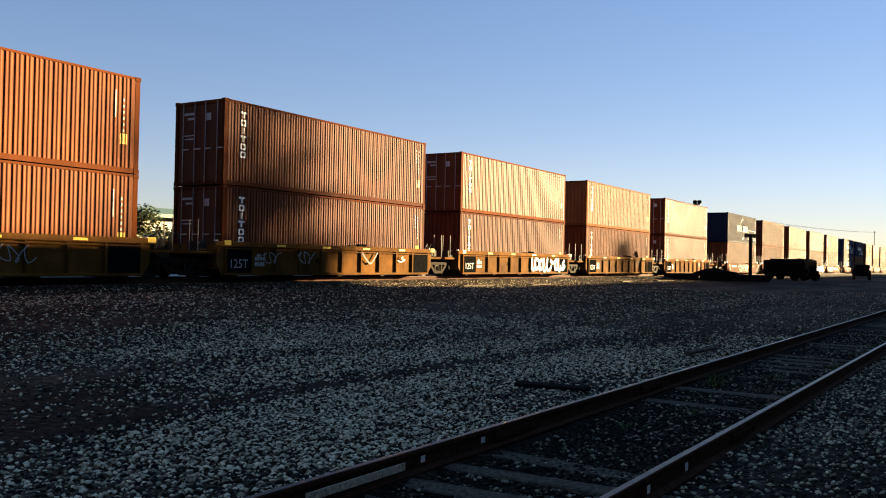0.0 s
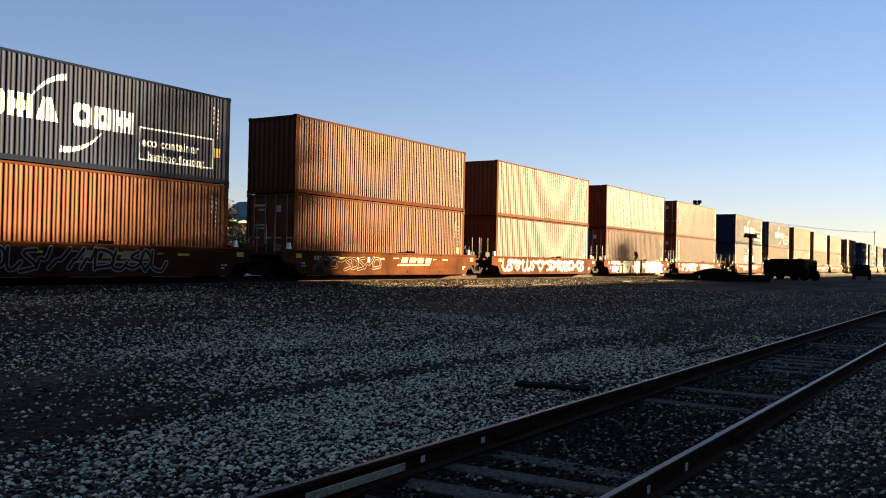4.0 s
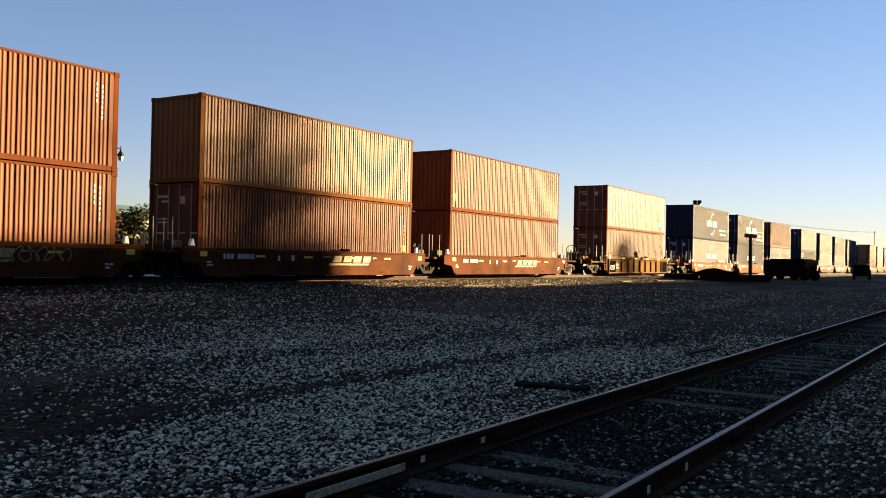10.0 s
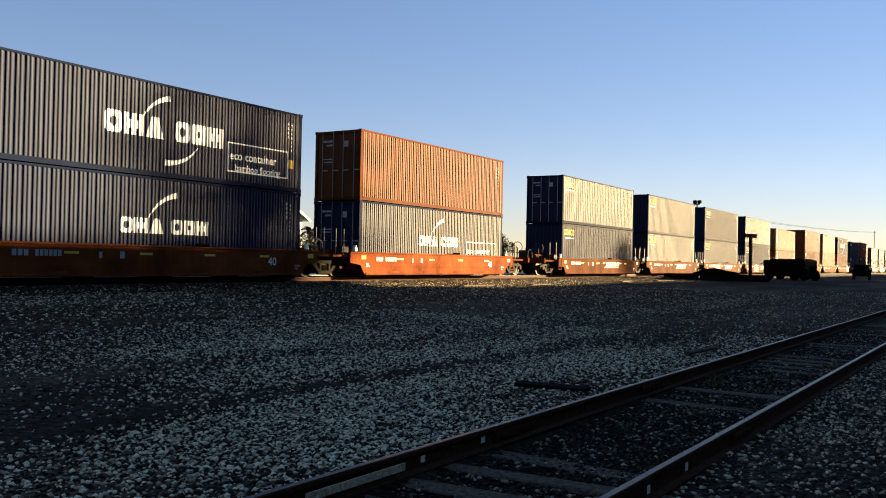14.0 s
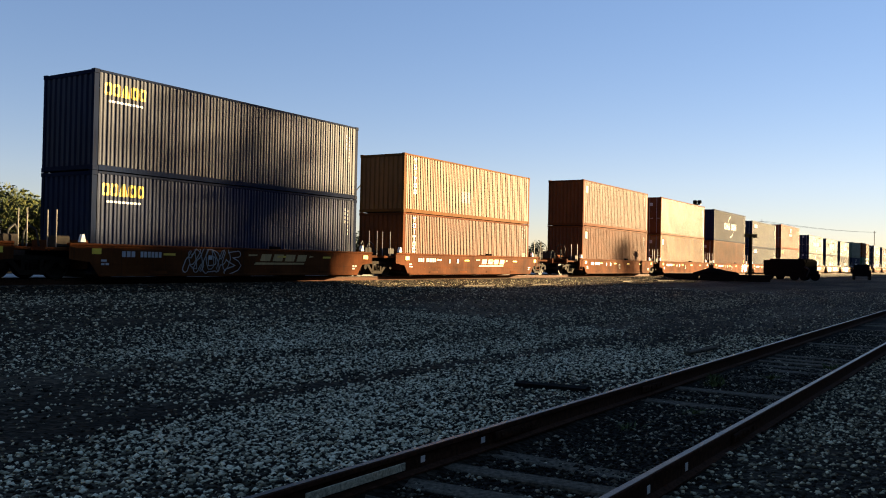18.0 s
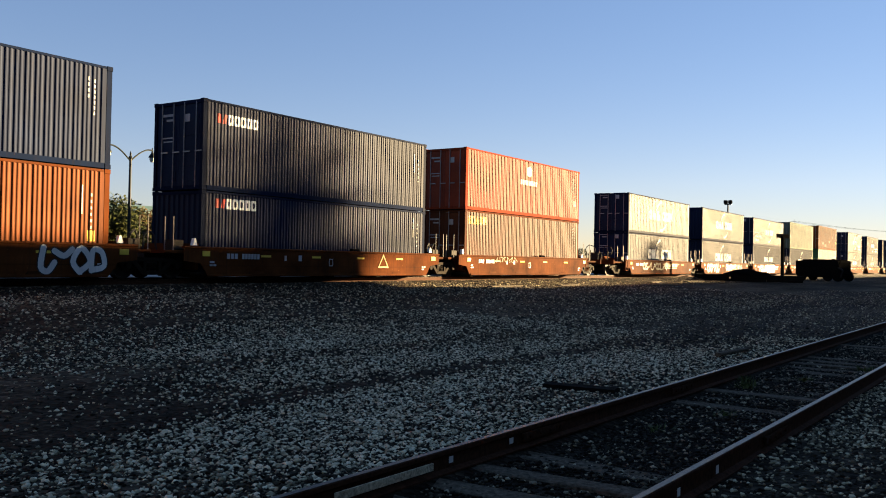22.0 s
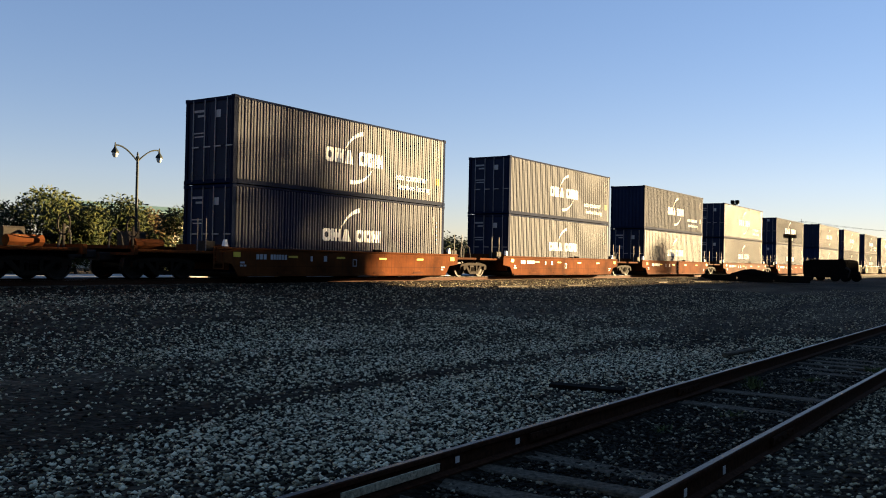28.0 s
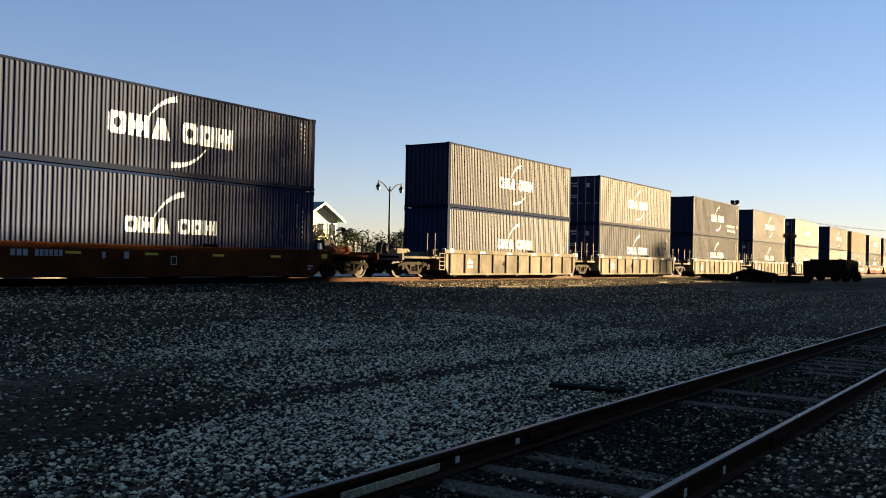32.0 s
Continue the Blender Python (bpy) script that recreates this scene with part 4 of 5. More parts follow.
PAINT = {"gold": GOLD, "rust": RUST, "tagged_rust": RUST, "plain_rust": RUST, "red": RED_CAR, "grey": GREY_CAR}
SAY = {"gold": "gold-yellow ribbed intermodal well car, dusty", "rust": "rust-brown smooth-sided intermodal well car", "tagged_rust": "rust-brown intermodal well car covered in graffiti",
       "plain_rust": "rust-brown smooth-sided intermodal well car with white stencils", "red": "red-orange smooth-sided intermodal well car", "grey": "pale grey ribbed intermodal well car"}
GRAF = [painted("graffiti_white", (0.24, 0.24, 0.235), wear=.3), painted("graffiti_blue", (0.12, 0.34, 0.5), wear=.3), painted("graffiti_pink", (0.24, 0.09, 0.12), wear=.3),
        painted("graffiti_cream", (0.17, 0.13, 0.075), wear=.3), painted("graffiti_black", (0.02, 0.02, 0.022), wear=.3), painted("graffiti_green", (0.16, 0.27, 0.17), wear=.3)]
SILVER = painted("graffiti_silver", (0.4, 0.38, 0.31), wear=.3)
GREYISH = painted("graffiti_warm_grey", (0.2, 0.185, 0.155), wear=.4)
BRIGHT = painted("graffiti_bright_white", (0.55, 0.55, 0.52), wear=.25)
TEAL = painted("graffiti_grey_teal", (0.15, 0.22, 0.22), wear=.3)
SIDE_Y = 1.43


def end_gear(car, sx, reach, mat, coupled):
    """Deck over the truck, bulkhead, railings, ladder and brake gear at one end."""
    a, b = 6.35, reach

    def bx(name, x0, x1, y0, y1, z0, z1, m, bev=0.0, label=""):
        x0, x1 = sorted((sx * x0, sx * x1))
        return part(name, MB().box(x0, x1, y0, y1, z0, z1, bev), m, car, label)

    bx("end_deck", a, b, -1.25, 1.25, .8, .9, mat, .02)
    bx("centre_sill", a, b + (.35 if coupled else 0), -.3, .3, .55, .8, IRON, .03)
    bx("bulkhead", 6.2, 6.32, -1.25, 1.25, .3, 1.12, mat, .02)
    if coupled:
        bx("coupler", b + .36, b + .8, -.13, .13, .6, .86, IRON, .04)
        bx("end_sill", b - .12, b, -1.42, 1.42, .72, 1.0, mat, .02)
    hx = sx * (min(b, 7.4) - .12)
    rails_ = MB()
    for yy in (-1.38, -.98):
        rails_.tube((hx, yy, .9), (hx, yy, 1.92), .018, seg=6)
    part("hand_rail", rails_, GALV, car)
    yy, zs = -1.44, [.35 + k * .175 for k in range(5)]
    vs, fs = [], []
    for z in zs:
        for xx in (6.60, 6.64, 6.98, 7.02):
            vs += [(sx * xx, yy - .014, z - .014), (sx * xx, yy + .014, z - .014), (sx * xx, yy - .014, z + .014), (sx * xx, yy + .014, z + .014)]
    for r_i in range(5):
        o = r_i * 16
        for c_i in range(3):
            p, q = o + c_i * 4, o + c_i * 4 + 4
            fs += [(p, q, q + 2, p + 2), (p + 1, p + 3, q + 3, q + 1), (p + 2, q + 2, q + 3, p + 3), (p, p + 1, q + 1, q)]
        if r_i < 4:
            for a_ in (0, 8):
                p, q = o + a_, o + 16 + a_
                fs += [(p + 2, p + 6, q + 4, q), (p + 3, q + 1, q + 5, p + 7), (p + 2, q, q + 1, p + 3), (p + 6, p + 7, q + 5, q + 4)]
    lad = MB().add(vs, fs)
    if coupled:
        part("ladder", lad, mat, car)
    bx("brake_box", 6.75, 7.15, -1.2, -.75, .9, 1.22, IRON, .03)
    part("air_hose", MB().path([(sx * (b - .3), -.5, .85), (sx * (b - .2), -.5, 1.35), (sx * b, -.45, 1.5), (sx * (b + .12), -.42, 1.3), (sx * (b + .14), -.4, .9)], .03), RUBBER, car)
    part("marker_cone", MB().prism_y([(sx * 6.4 - .09, 1.06), (sx * 6.4 + .09, 1.06), (sx * 6.4 + .03, 1.28), (sx * 6.4 - .03, 1.28)], -1.32, -1.2), WHITE, car, "small pale guide post")
    if coupled:
        wh = MB()
        seg = 16
        for i in range(seg):
            p0 = (sx * (b - .35), -.85 + .3 * math.cos(6.283 * i / seg), 1.55 + .3 * math.sin(6.283 * i / seg))
            p1 = (sx * (b - .35), -.85 + .3 * math.cos(6.283 * (i + 1) / seg), 1.55 + .3 * math.sin(6.283 * (i + 1) / seg))
            wh.tube(p0, p1, .022, seg=5)
        wh.tube((sx * (b - .35), -.85, .9), (sx * (b - .35), -.85, 1.55), .04, seg=6)
        part("hand_brake", wh, IRON, car)
        bx("valve_gear", b - 1.5, b - .9, .1, .7, .9, 1.45, IRON, .05)
        bx("reservoir", b - 1.7, b - .7, -.55, -.2, .92, 1.22, mat, .1)


def well_unit(style, left, right, hl, hr):
    """One platform; its ends are joints over a shared truck, or coupled ends with a truck of their own."""
    mat = PAINT[style]
    car = thing("well_car", SAY[style], "well car", "well cars of the train")
    ribbed = style in ("gold", "grey")
    rec = .07 if style == "gold" else .04
    top = 1.24 if ribbed else 1.03
    bot = .1
    el, er = (hl - .25 if left == "joint" else hl - .85), (hr - .25 if right == "joint" else hr - .85)
    for sy in (-1, 1):
        y0, y1 = sorted((sy * SIDE_Y, sy * (SIDE_Y - .03)))
        if ribbed:
            part("side_panel", MB().prism_y([(-6.2, bot), (6.2, bot), (6.45, .45), (6.45, top - .18), (-6.45, top - .18), (-6.45, .45)], *sorted((sy * (SIDE_Y - rec - .03), sy * (SIDE_Y - rec)))), mat, car)
            part("top_chord", MB().box(-6.6, 6.6, *sorted((sy * (SIDE_Y + .02), sy * (SIDE_Y - .16))), top - .18, top, .02), mat, car)
            part("bottom_chord", MB().box(-6.15, 6.15, *sorted((sy * SIDE_Y, sy * (SIDE_Y - .16))), bot, bot + .09, .015), mat, car)
            rib = MB().box(-.04, .04, *sorted((sy * (SIDE_Y + .012), sy * (SIDE_Y - rec))), bot + .09, top - .18, .012).mesh("rib", mat)
            n_ = 11
            for i in range(n_ if sy < 0 else 0):
                x = -6.1 + i * 12.2 / (n_ - 1)
                o = part("rib", rib, mat, car)
                o.matrix_basis = pose(x, 0, 0)
        else:
            part("side_panel", MB().prism_y([(-5.95, bot), (5.95, bot), (6.25, .5), (6.9, .58), (6.9, top - .06), (-6.9, top - .06), (-6.9, .58), (-6.25, .5)], y0, y1), mat, car)
            part("top_chord", MB().box(-6.9, 6.9, *sorted((sy * (SIDE_Y + .03), sy * (SIDE_Y - .12))), top - .07, top, .015), mat, car)
            part("bottom_chord", MB().box(-5.9, 5.9, *sorted((sy * (SIDE_Y + .03), sy * (SIDE_Y - .12))), bot - .01, bot + .07, .015), mat, car)
            part("mid_seam", MB().box(-6.2, 6.2, *sorted((sy * SIDE_Y, sy * (SIDE_Y + .008))), .42, .45), mat, car)
            gus = MB().prism_y([(-.45, bot), (.45, bot), (.3, bot + .16), (-.3, bot + .16)], *sorted((sy * SIDE_Y, sy * (SIDE_Y + .012)))).mesh("gusset", mat)
            for x in (-3.9, -1.3, 1.3, 3.9) if sy < 0 else ():
                o = part("gusset", gus, mat, car)
                o.matrix_basis = pose(x, 0, 0)
    if style == "gold":
        for x in (-6.05, 4.92):
            part("stencil_panel", MB().box(x, x + 1.12, -SIDE_Y - .004, -SIDE_Y + rec, bot + .1, top - .2), BLACK, car, "black painted stencil panel")
        part("lip", MB().box(-6.1, 6.1, -SIDE_Y - .008, -SIDE_Y + rec - .01, top - .26, top - .22), mat, car)
        part("class_number", number_mesh("125T", -5.98, .36, .42, -SIDE_Y - .012, PLATE), PLATE, car, "white stencilled 125T")
    part("lever_box", MB().box(1.0, 1.45, -SIDE_Y - .04, -SIDE_Y + .1, top, top + .09, .015), BLACK, car)
    for x in (-5.6, -2.8, 0, 2.8, 5.6):
        part("cross_beam", MB().box(x - .12, x + .12, -SIDE_Y + .1, SIDE_Y - .1, .04, .16, .02), IRON, car)
    for sx in (-1, 1):
        part("support_pad", MB().box(sx * 5.9 - .35, sx * 5.9 + .35, -1.25, 1.25, .16, .225), IRON, car)
    end_gear(car, -1, el, mat, left != "joint")
    end_gear(car, 1, er, mat, right != "joint")
    if left == "joint":
        truck(car, -hl)
    else:
        truck(car, -(hl - 2.2))
    if right != "joint":
        truck(car, hr - 2.2)
    # reflectors and stencilled bars on the near side
    ys = -SIDE_Y - (.016 if not ribbed else .024)
    rf = YELLOW if style != "grey" else WHITE
    zr = top - .3 if not ribbed else top - .13
    for x in (-6.2, -3.7, -1.2, 1.3, 3.8, 6.3):
        part("reflector", MB().box(x, x + (.3 if abs(x) > 6 else .45), ys, ys + .01, zr, zr + (.16 if abs(x) > 6 else .07)), rf, car)
    if style in ("rust", "tagged_rust", "plain_rust", "red"):
        bars = MB()
        for x, w, z, h in ((-5.2, .5, .66, .17), (-4.55, .8, .66, .17), (-2.6, .14, .62, .18), (-1.9, .22, .62, .2), (5.6, .3, .42, .06), (5.6, .2, .32, .06), (-5.9, .25, .52, .06), (-5.9, .3, .42, .06)):
            n_ = max(1, int(w / .13))
            for i in range(n_):
                bars.box(x + i * w / n_, x + (i + .72) * w / n_, ys, ys + .01, z, z + h)
        tagged(part("stencil_block", bars, PLATE, car, "faded white stencilled bars"), kind="stuff")
        if style == "plain_rust":
            part("number_frame", MB().add([(a, ys, b) for a, b in ((-.3, .45), (-.08, .45), (-.08, .72), (-.3, .72), (-.27, .48), (-.11, .48), (-.11, .69), (-.27, .69))], [(0, 1, 5, 4), (1, 2, 6, 5), (2, 3, 7, 6), (3, 0, 4, 7)]), PLATE, car, "small white painted frame")
        elif style != "red":
            em = MB()
            for i in range(4):
                x = .45 + i * .62
                em.prism_y([(x, .6), (x + .48, .6), (x + .57, .84), (x + .09, .84)], ys, ys + .01)
            em.prism_y([(.15, .47), (2.7, .49), (2.75, .55), (.25, .55)], ys, ys + .01)
            em.prism_y([(-.1, .76), (.3, .78), (.32, .82), (-.1, .82)], ys, ys + .01)
            em.prism_y([(3.0, .74), (3.3, .78), (3.05, .82)], ys, ys + .01)
            part("emblem", em, EMBLEM, car, "faded slanted emblem blocks")
        else:
            part("capacity_number", number_mesh("40", 4.2, .45, .42), WHITE, car, "stencilled number 40")
    else:
        bars = MB()
        for x, z, w, h in ((-4.7, .62, .5, .12), (-4.7, .42, .5, .14), (-4.6, .75, .2, .08)):
            for i in range(4):
                bars.box(x + i * w / 4, x + (i + .7) * w / 4, -SIDE_Y + rec - .012, -SIDE_Y + rec - .002, z, z + h)
        tagged(part("stencil_block", bars, PLATE, car, "white stencilled bars"), kind="stuff")
        part("capacity_number", number_mesh("40", -1.55, .5, .4, -SIDE_Y + rec - .005, BLACK), BLACK, car, "stencilled number 40")
    return car


def number_mesh(words, x, z, size, y=-SIDE_Y - .02, mat=WHITE):
    mb = MB()
    for poly in text_polys(words, x, z, size):
        mb.add([(a, y, b) for a, b in poly], [tuple(range(len(poly)))])
    return mb.mesh("number", mat)


STROKES = [[(.1, .1), (.9, .25), (.85, .85), (.2, .9), (.1, .1)], [(0, .05), (.35, .5), (.6, .5), (1, 1)], [(.9, .95), (.15, .8), (.9, .25), (.1, .0)], [(.5, .0), (.05, .5), (.5, 1), (.95, .5), (.5, .0)],
           [(0, .9), (.5, .7), (1, .95)], [(.2, 1), (.1, .2), (.6, .0), (.95, .4)], [(.05, .3), (.5, .1), (.9, .4), (.4, .6), (.7, .95)]]


def spline(pts, n_=4):
    """The stroke rounded off: a Catmull-Rom curve through its points."""
    out = []
    for i in range(len(pts) - 1):
        p0, p1, p2, p3 = (Vector(pts[max(0, min(len(pts) - 1, i + k))]) for k in (-1, 0, 1, 2))
        for j in range(n_):
            u = j / n_
            out.append(tuple(.5 * ((2 * p1) + (p2 - p0) * u + (2 * p0 - 5 * p1 + 4 * p2 - p3) * u * u + (3 * p1 - p0 - 3 * p2 + p3) * u ** 3)))
    return out + [tuple(pts[-1])]


def ribbon(pts, w, y, mb=None):
    """A flat round-ended stroke of that width in the plane of that y."""
    mb = mb or MB()
    left, right = [], []
    k = len(pts)
    for i, (a, b) in enumerate(pts):
        pa, pb = pts[max(0, i - 1)], pts[min(k - 1, i + 1)]
        dx, dz = pb[0] - pa[0], pb[1] - pa[1]
        n_ = math.hypot(dx, dz) or 1
        yy = y - .00012 * i
        left.append((a - dz / n_ * w / 2, yy, b + dx / n_ * w / 2))
        right.append((a + dz / n_ * w / 2, yy, b - dx / n_ * w / 2))
        if i in (0, k - 1):
            mb.add([(a + w / 2 * math.cos(q * .785), yy - .0003, b + w / 2 * math.sin(q * .785)) for q in range(8)], [tuple(range(8))])
    return mb.add(left + right, [(i, i + 1, k + i + 1, k + i) for i in range(k - 1)])


def graffiti(car, style_seed, x0, x1, z0, z1, fill, line=None, edge=None):
    """Fat round spray-painted blobs and loops on the near side of a car: dark outline, pale edge, dull fill."""
    r_ = random.Random(style_seed)
    y = -SIDE_Y - .016
    x, h = x0, z1 - z0
    while x < x1:
        w = r_.uniform(.4, .66)
        pts = spline([(x + (a + r_.uniform(-.08, .08)) * w * 1.05, z0 + .12 * h + (b + r_.uniform(-.06, .06)) * h * .76) for a, b in r_.choice(STROKES)])
        layers = [(line, .28), (edge or fill, .2), (fill if edge else None, .11)]
        for k, (m, t_) in enumerate(layers):
            if m:
                part("graffiti_blob", ribbon(pts, t_ * h, y - .004 * k), m, car, "spray-painted graffiti loop")
        x += w * .92


def spray_word(car, words, x0, x1, z0, z1, fills, line, edge):
    """Fat sprayed letters one beside the other: dark outline, pale edge, grey fill."""
    y = -SIDE_Y - .016
    x, adv = x0, (x1 - x0) / len(words)
    for i, ch in enumerate(words):
        if ch != " ":
            for k, (m, bold) in enumerate(((line, .1), (edge, .055), (fills[i % len(fills)], .015))):
                polys = text_polys(ch, 0, 0, 1.0, bold)
                mid = [p for q in text_polys(ch, 0, 0, 1.0, 0) for p in q]
                lo, hi = min(p[0] for p in mid), max(p[0] for p in mid)
                bt, tp = min(p[1] for p in mid), max(p[1] for p in mid)
                mb = MB()
                for q in polys:
                    mb.add([(x + .1 * adv + (a - lo) / (hi - lo) * adv * .82, y - .004 * k, z0 + .06 + (b - bt) / (tp - bt) * (z1 - z0 - .12)) for a, b in q], [tuple(range(len(q)))])
                part("graffiti_letter", mb, m, car, "spray-painted graffiti letter")
        x += adv


def scrawl(car, seed, x0, x1, z0, z1, mat, y=-SIDE_Y - .022):
    """A thin looping spray line."""
    r_ = random.Random(seed)
    pts = []
    n_ = int((x1 - x0) * 14)
    for i in range(n_ + 1):
        u = i / n_
        pts.append((x0 + (x1 - x0) * u + .12 * math.sin(i * 1.9), (z0 + z1) / 2 + (z1 - z0) / 2 * math.sin(i * 1.3 + r_.uniform(-.4, .4))))
    part("graffiti_line", ribbon(spline(pts, 2), .034, y), mat, car, "thin spray-painted scrawl")


UNIT = {}
CAR_OF = {}
for first, last, style in CARS:
    for k in range(first, last + 1):
        c0 = CONSIST[k][0]
        gap = lambda j: abs(CONSIST[j][0] - c0) if 0 <= j < len(CONSIST) else 19.7
        left, right = ("coupled" if k == first else "joint"), ("coupled" if k == last else "joint")
        hl = round(gap(k - 1) / 2 * 4) / 4
        hr = round(gap(k + 1) / 2 * 4) / 4
        key = (style, left, right, hl, hr)
        if key not in UNIT:
            UNIT[key] = well_unit(*key)
        car = copy_thing(UNIT[key], pose(0, 0, 0))
        CAR_OF[k] = car
        MOVERS.append((car, c0 + L / 2, TRACK_Y, RAIL, 0))
bpy.data.batch_remove([o for t in UNIT.values() for o in (t, *t.children_recursive)])

W_, B_, V_, C_, K_, G_ = GRAF
graffiti(CAR_OF[2], 21, 1.2, 5.2, .2, 1.02, B_, K_)
scrawl(CAR_OF[1], 22, -4.4, -3.6, .55, .9, W_)
scrawl(CAR_OF[1], 23, -2.6, -1.7, .5, .95, W_)
graffiti(CAR_OF[1], 24, 3.7, 4.1, .6, .9, TEAL, None, W_)
part("graffiti_chevron", ribbon(spline([(1.25, .98), (1.65, .62), (1.9, .6), (2.25, .98)]), .08, -SIDE_Y - .02), K_, CAR_OF[1], "black spray-painted chevron")
scrawl(CAR_OF[0], 25, 1.6, 2.6, .45, .95, W_)
scrawl(CAR_OF[3], 27, 2.3, 3.1, .6, .95, K_)
scrawl(CAR_OF[4], 28, 2.4, 3.1, .6, .95, K_)
graffiti(CAR_OF[5], 31, -2.2, 3.0, .18, .95, RUST, None, W_)
graffiti(CAR_OF[6], 32, -5.2, -1.4, .25, .85, RUST, None, C_)
graffiti(CAR_OF[7], 33, -5.8, 4.6, .22, .92, TEAL, K_, C_)
spray_word(CAR_OF[8], "ayHeM BoInk", -3.4, 5.2, .14, .98, [TEAL, GREYISH, GREYISH], K_, SILVER)
for x, z, w, h, m in ((-5.6, .74, 1.6, .22, GREYISH), (-5.5, .2, 1.3, .4, GREYISH), (-4.1, .12, .5, .5, TEAL), (-4.6, .12, .42, .2, TEAL), (-5.4, .94, 2.6, .05, C_)):
    part("graffiti_patch", MB().box(x, x + w, -SIDE_Y - .017, -SIDE_Y - .012, z, z + h), m, CAR_OF[8], "flat sprayed patch")
graffiti(CAR_OF[9], 35, -5.2, -1.2, .2, .95, TEAL, None, C_)
scrawl(CAR_OF[9], 36, .3, 4.8, .4, .8, C_)
graffiti(CAR_OF[11], 37, -4.6, -2.2, .2, .95, W_, W_)
scrawl(CAR_OF[11], 38, .2, 2.2, .3, .9, W_)
scrawl(CAR_OF[12], 39, 1.5, 4.5, .5, .9, C_)
scrawl(CAR_OF[21], 40, -3.6, -1.2, .25, .95, W_)
graffiti(CAR_OF[22], 41, -2.9, -.9, .15, .98, RUST, W_)
scrawl(CAR_OF[22], 42, -2.8, -1.0, .25, .95, W_)
graffiti(CAR_OF[26], 43, 3.9, 5.5, .15, .95, BRIGHT, K_, None)
scrawl(CAR_OF[28], 44, -3.6, -1.6, .72, .98, C_)
graffiti(CAR_OF[29], 45, -4.0, .6, .35, .9, C_, RUST)
graffiti(CAR_OF[30], 46, -5.4, -2.4, .2, .95, V_, K_)
graffiti(CAR_OF[30], 47, -.2, 4.6, .3, .95, C_, RUST)
graffiti(CAR_OF[31], 48, -4.6, -.4, .25, .95, G_, K_, C_)
graffiti(CAR_OF[31], 49, -1.6, .9, .08, 1.0, BRIGHT, K_, None)
scrawl(CAR_OF[32], 50, -3.5, 2.5, .3, .9, C_)
scrawl(CAR_OF[10], 51, -3.6, -1.5, .35, .8, C_)
part("warning_triangle", MB().add([(a, -SIDE_Y - .016, b) for a, b in ((2.6, .4), (3.3, .4), (2.95, .95), (2.7, .46), (3.2, .46), (2.95, .85))], [(0, 1, 4, 3), (1, 2, 5, 4), (2, 0, 3, 5)]), EMBLEM, CAR_OF[27], "faded pale triangle mark")

# ---- things round the track ----
def leaves(mb, cx, cy, cz, rx, ry, rz, n_, size, seed, hollow=0.45):
    """Leaf quads in an uneven crown of several clumps."""
    rng_ = np.random.default_rng(seed)
    k = 9
    cl = rng_.normal(0, 0.42, (k, 3))
    cl[:, 2] = rng_.uniform(-.6, .7, k)
    rad = rng_.uniform(.35, .62, k)
    for i in range(n_):
        j = rng_.integers(k)
        d = rng_.normal(0, 1, 3)
        d /= np.linalg.norm(d) + 1e-6
        p = cl[j] + d * rad[j] * rng_.uniform(hollow, 1.0)
        c = Vector((cx + p[0] * rx, cy + p[1] * ry, cz + p[2] * rz))
        u = Vector(rng_.normal(0, 1, 3)).normalized()
        w = u.orthogonal().normalized()
        s = size * rng_.uniform(.6, 1.4)
        mb.add([c - u * s, c + w * s * .5, c + u * s, c - w * s * .5], [(0, 1, 2, 3)])
    return mb


def tree(x, y, h, r, seed, mat, label, n_=1500, leaf=0.16, crown_from=0.35, z0=None):
    t = thing("tree", label, "tree")
    z0 = ground_z(x, y) if z0 is None else z0
    r_ = random.Random(seed)
    tr = MB()
    p, rad = Vector((0, 0, -.1)), h * .028
    limbs = []
    for i in range(5):
        q = p + Vector((r_.uniform(-.04, .04) * h, r_.uniform(-.04, .04) * h, h * .15))
        tr.tube(p, q, rad, rad * .78, 8)
        if i >= 1:
            limbs.append((q.copy(), rad * .55))
        p, rad = q, rad * .78
    part("trunk", tr, BARK, t)
    for q, rr in limbs:
        for j in range(2):
            a = r_.uniform(0, 6.28)
            e = q + Vector((math.cos(a) * r * .7, math.sin(a) * r * .7, h * r_.uniform(.08, .2)))
            part("limb", MB().tube(q, (q + e) / 2 + Vector((0, 0, .05 * h)), rr, rr * .7, 6).tube((q + e) / 2 + Vector((0, 0, .05 * h)), e, rr * .7, rr * .25, 6), BARK, t)
    lo = h * crown_from
    part("crown", leaves(MB(), 0, 0, (lo + h) / 2, r, r, (h - lo) * .56, n_, leaf, seed), mat, t)
    t.matrix_basis = pose(x, y, z0)
    return t


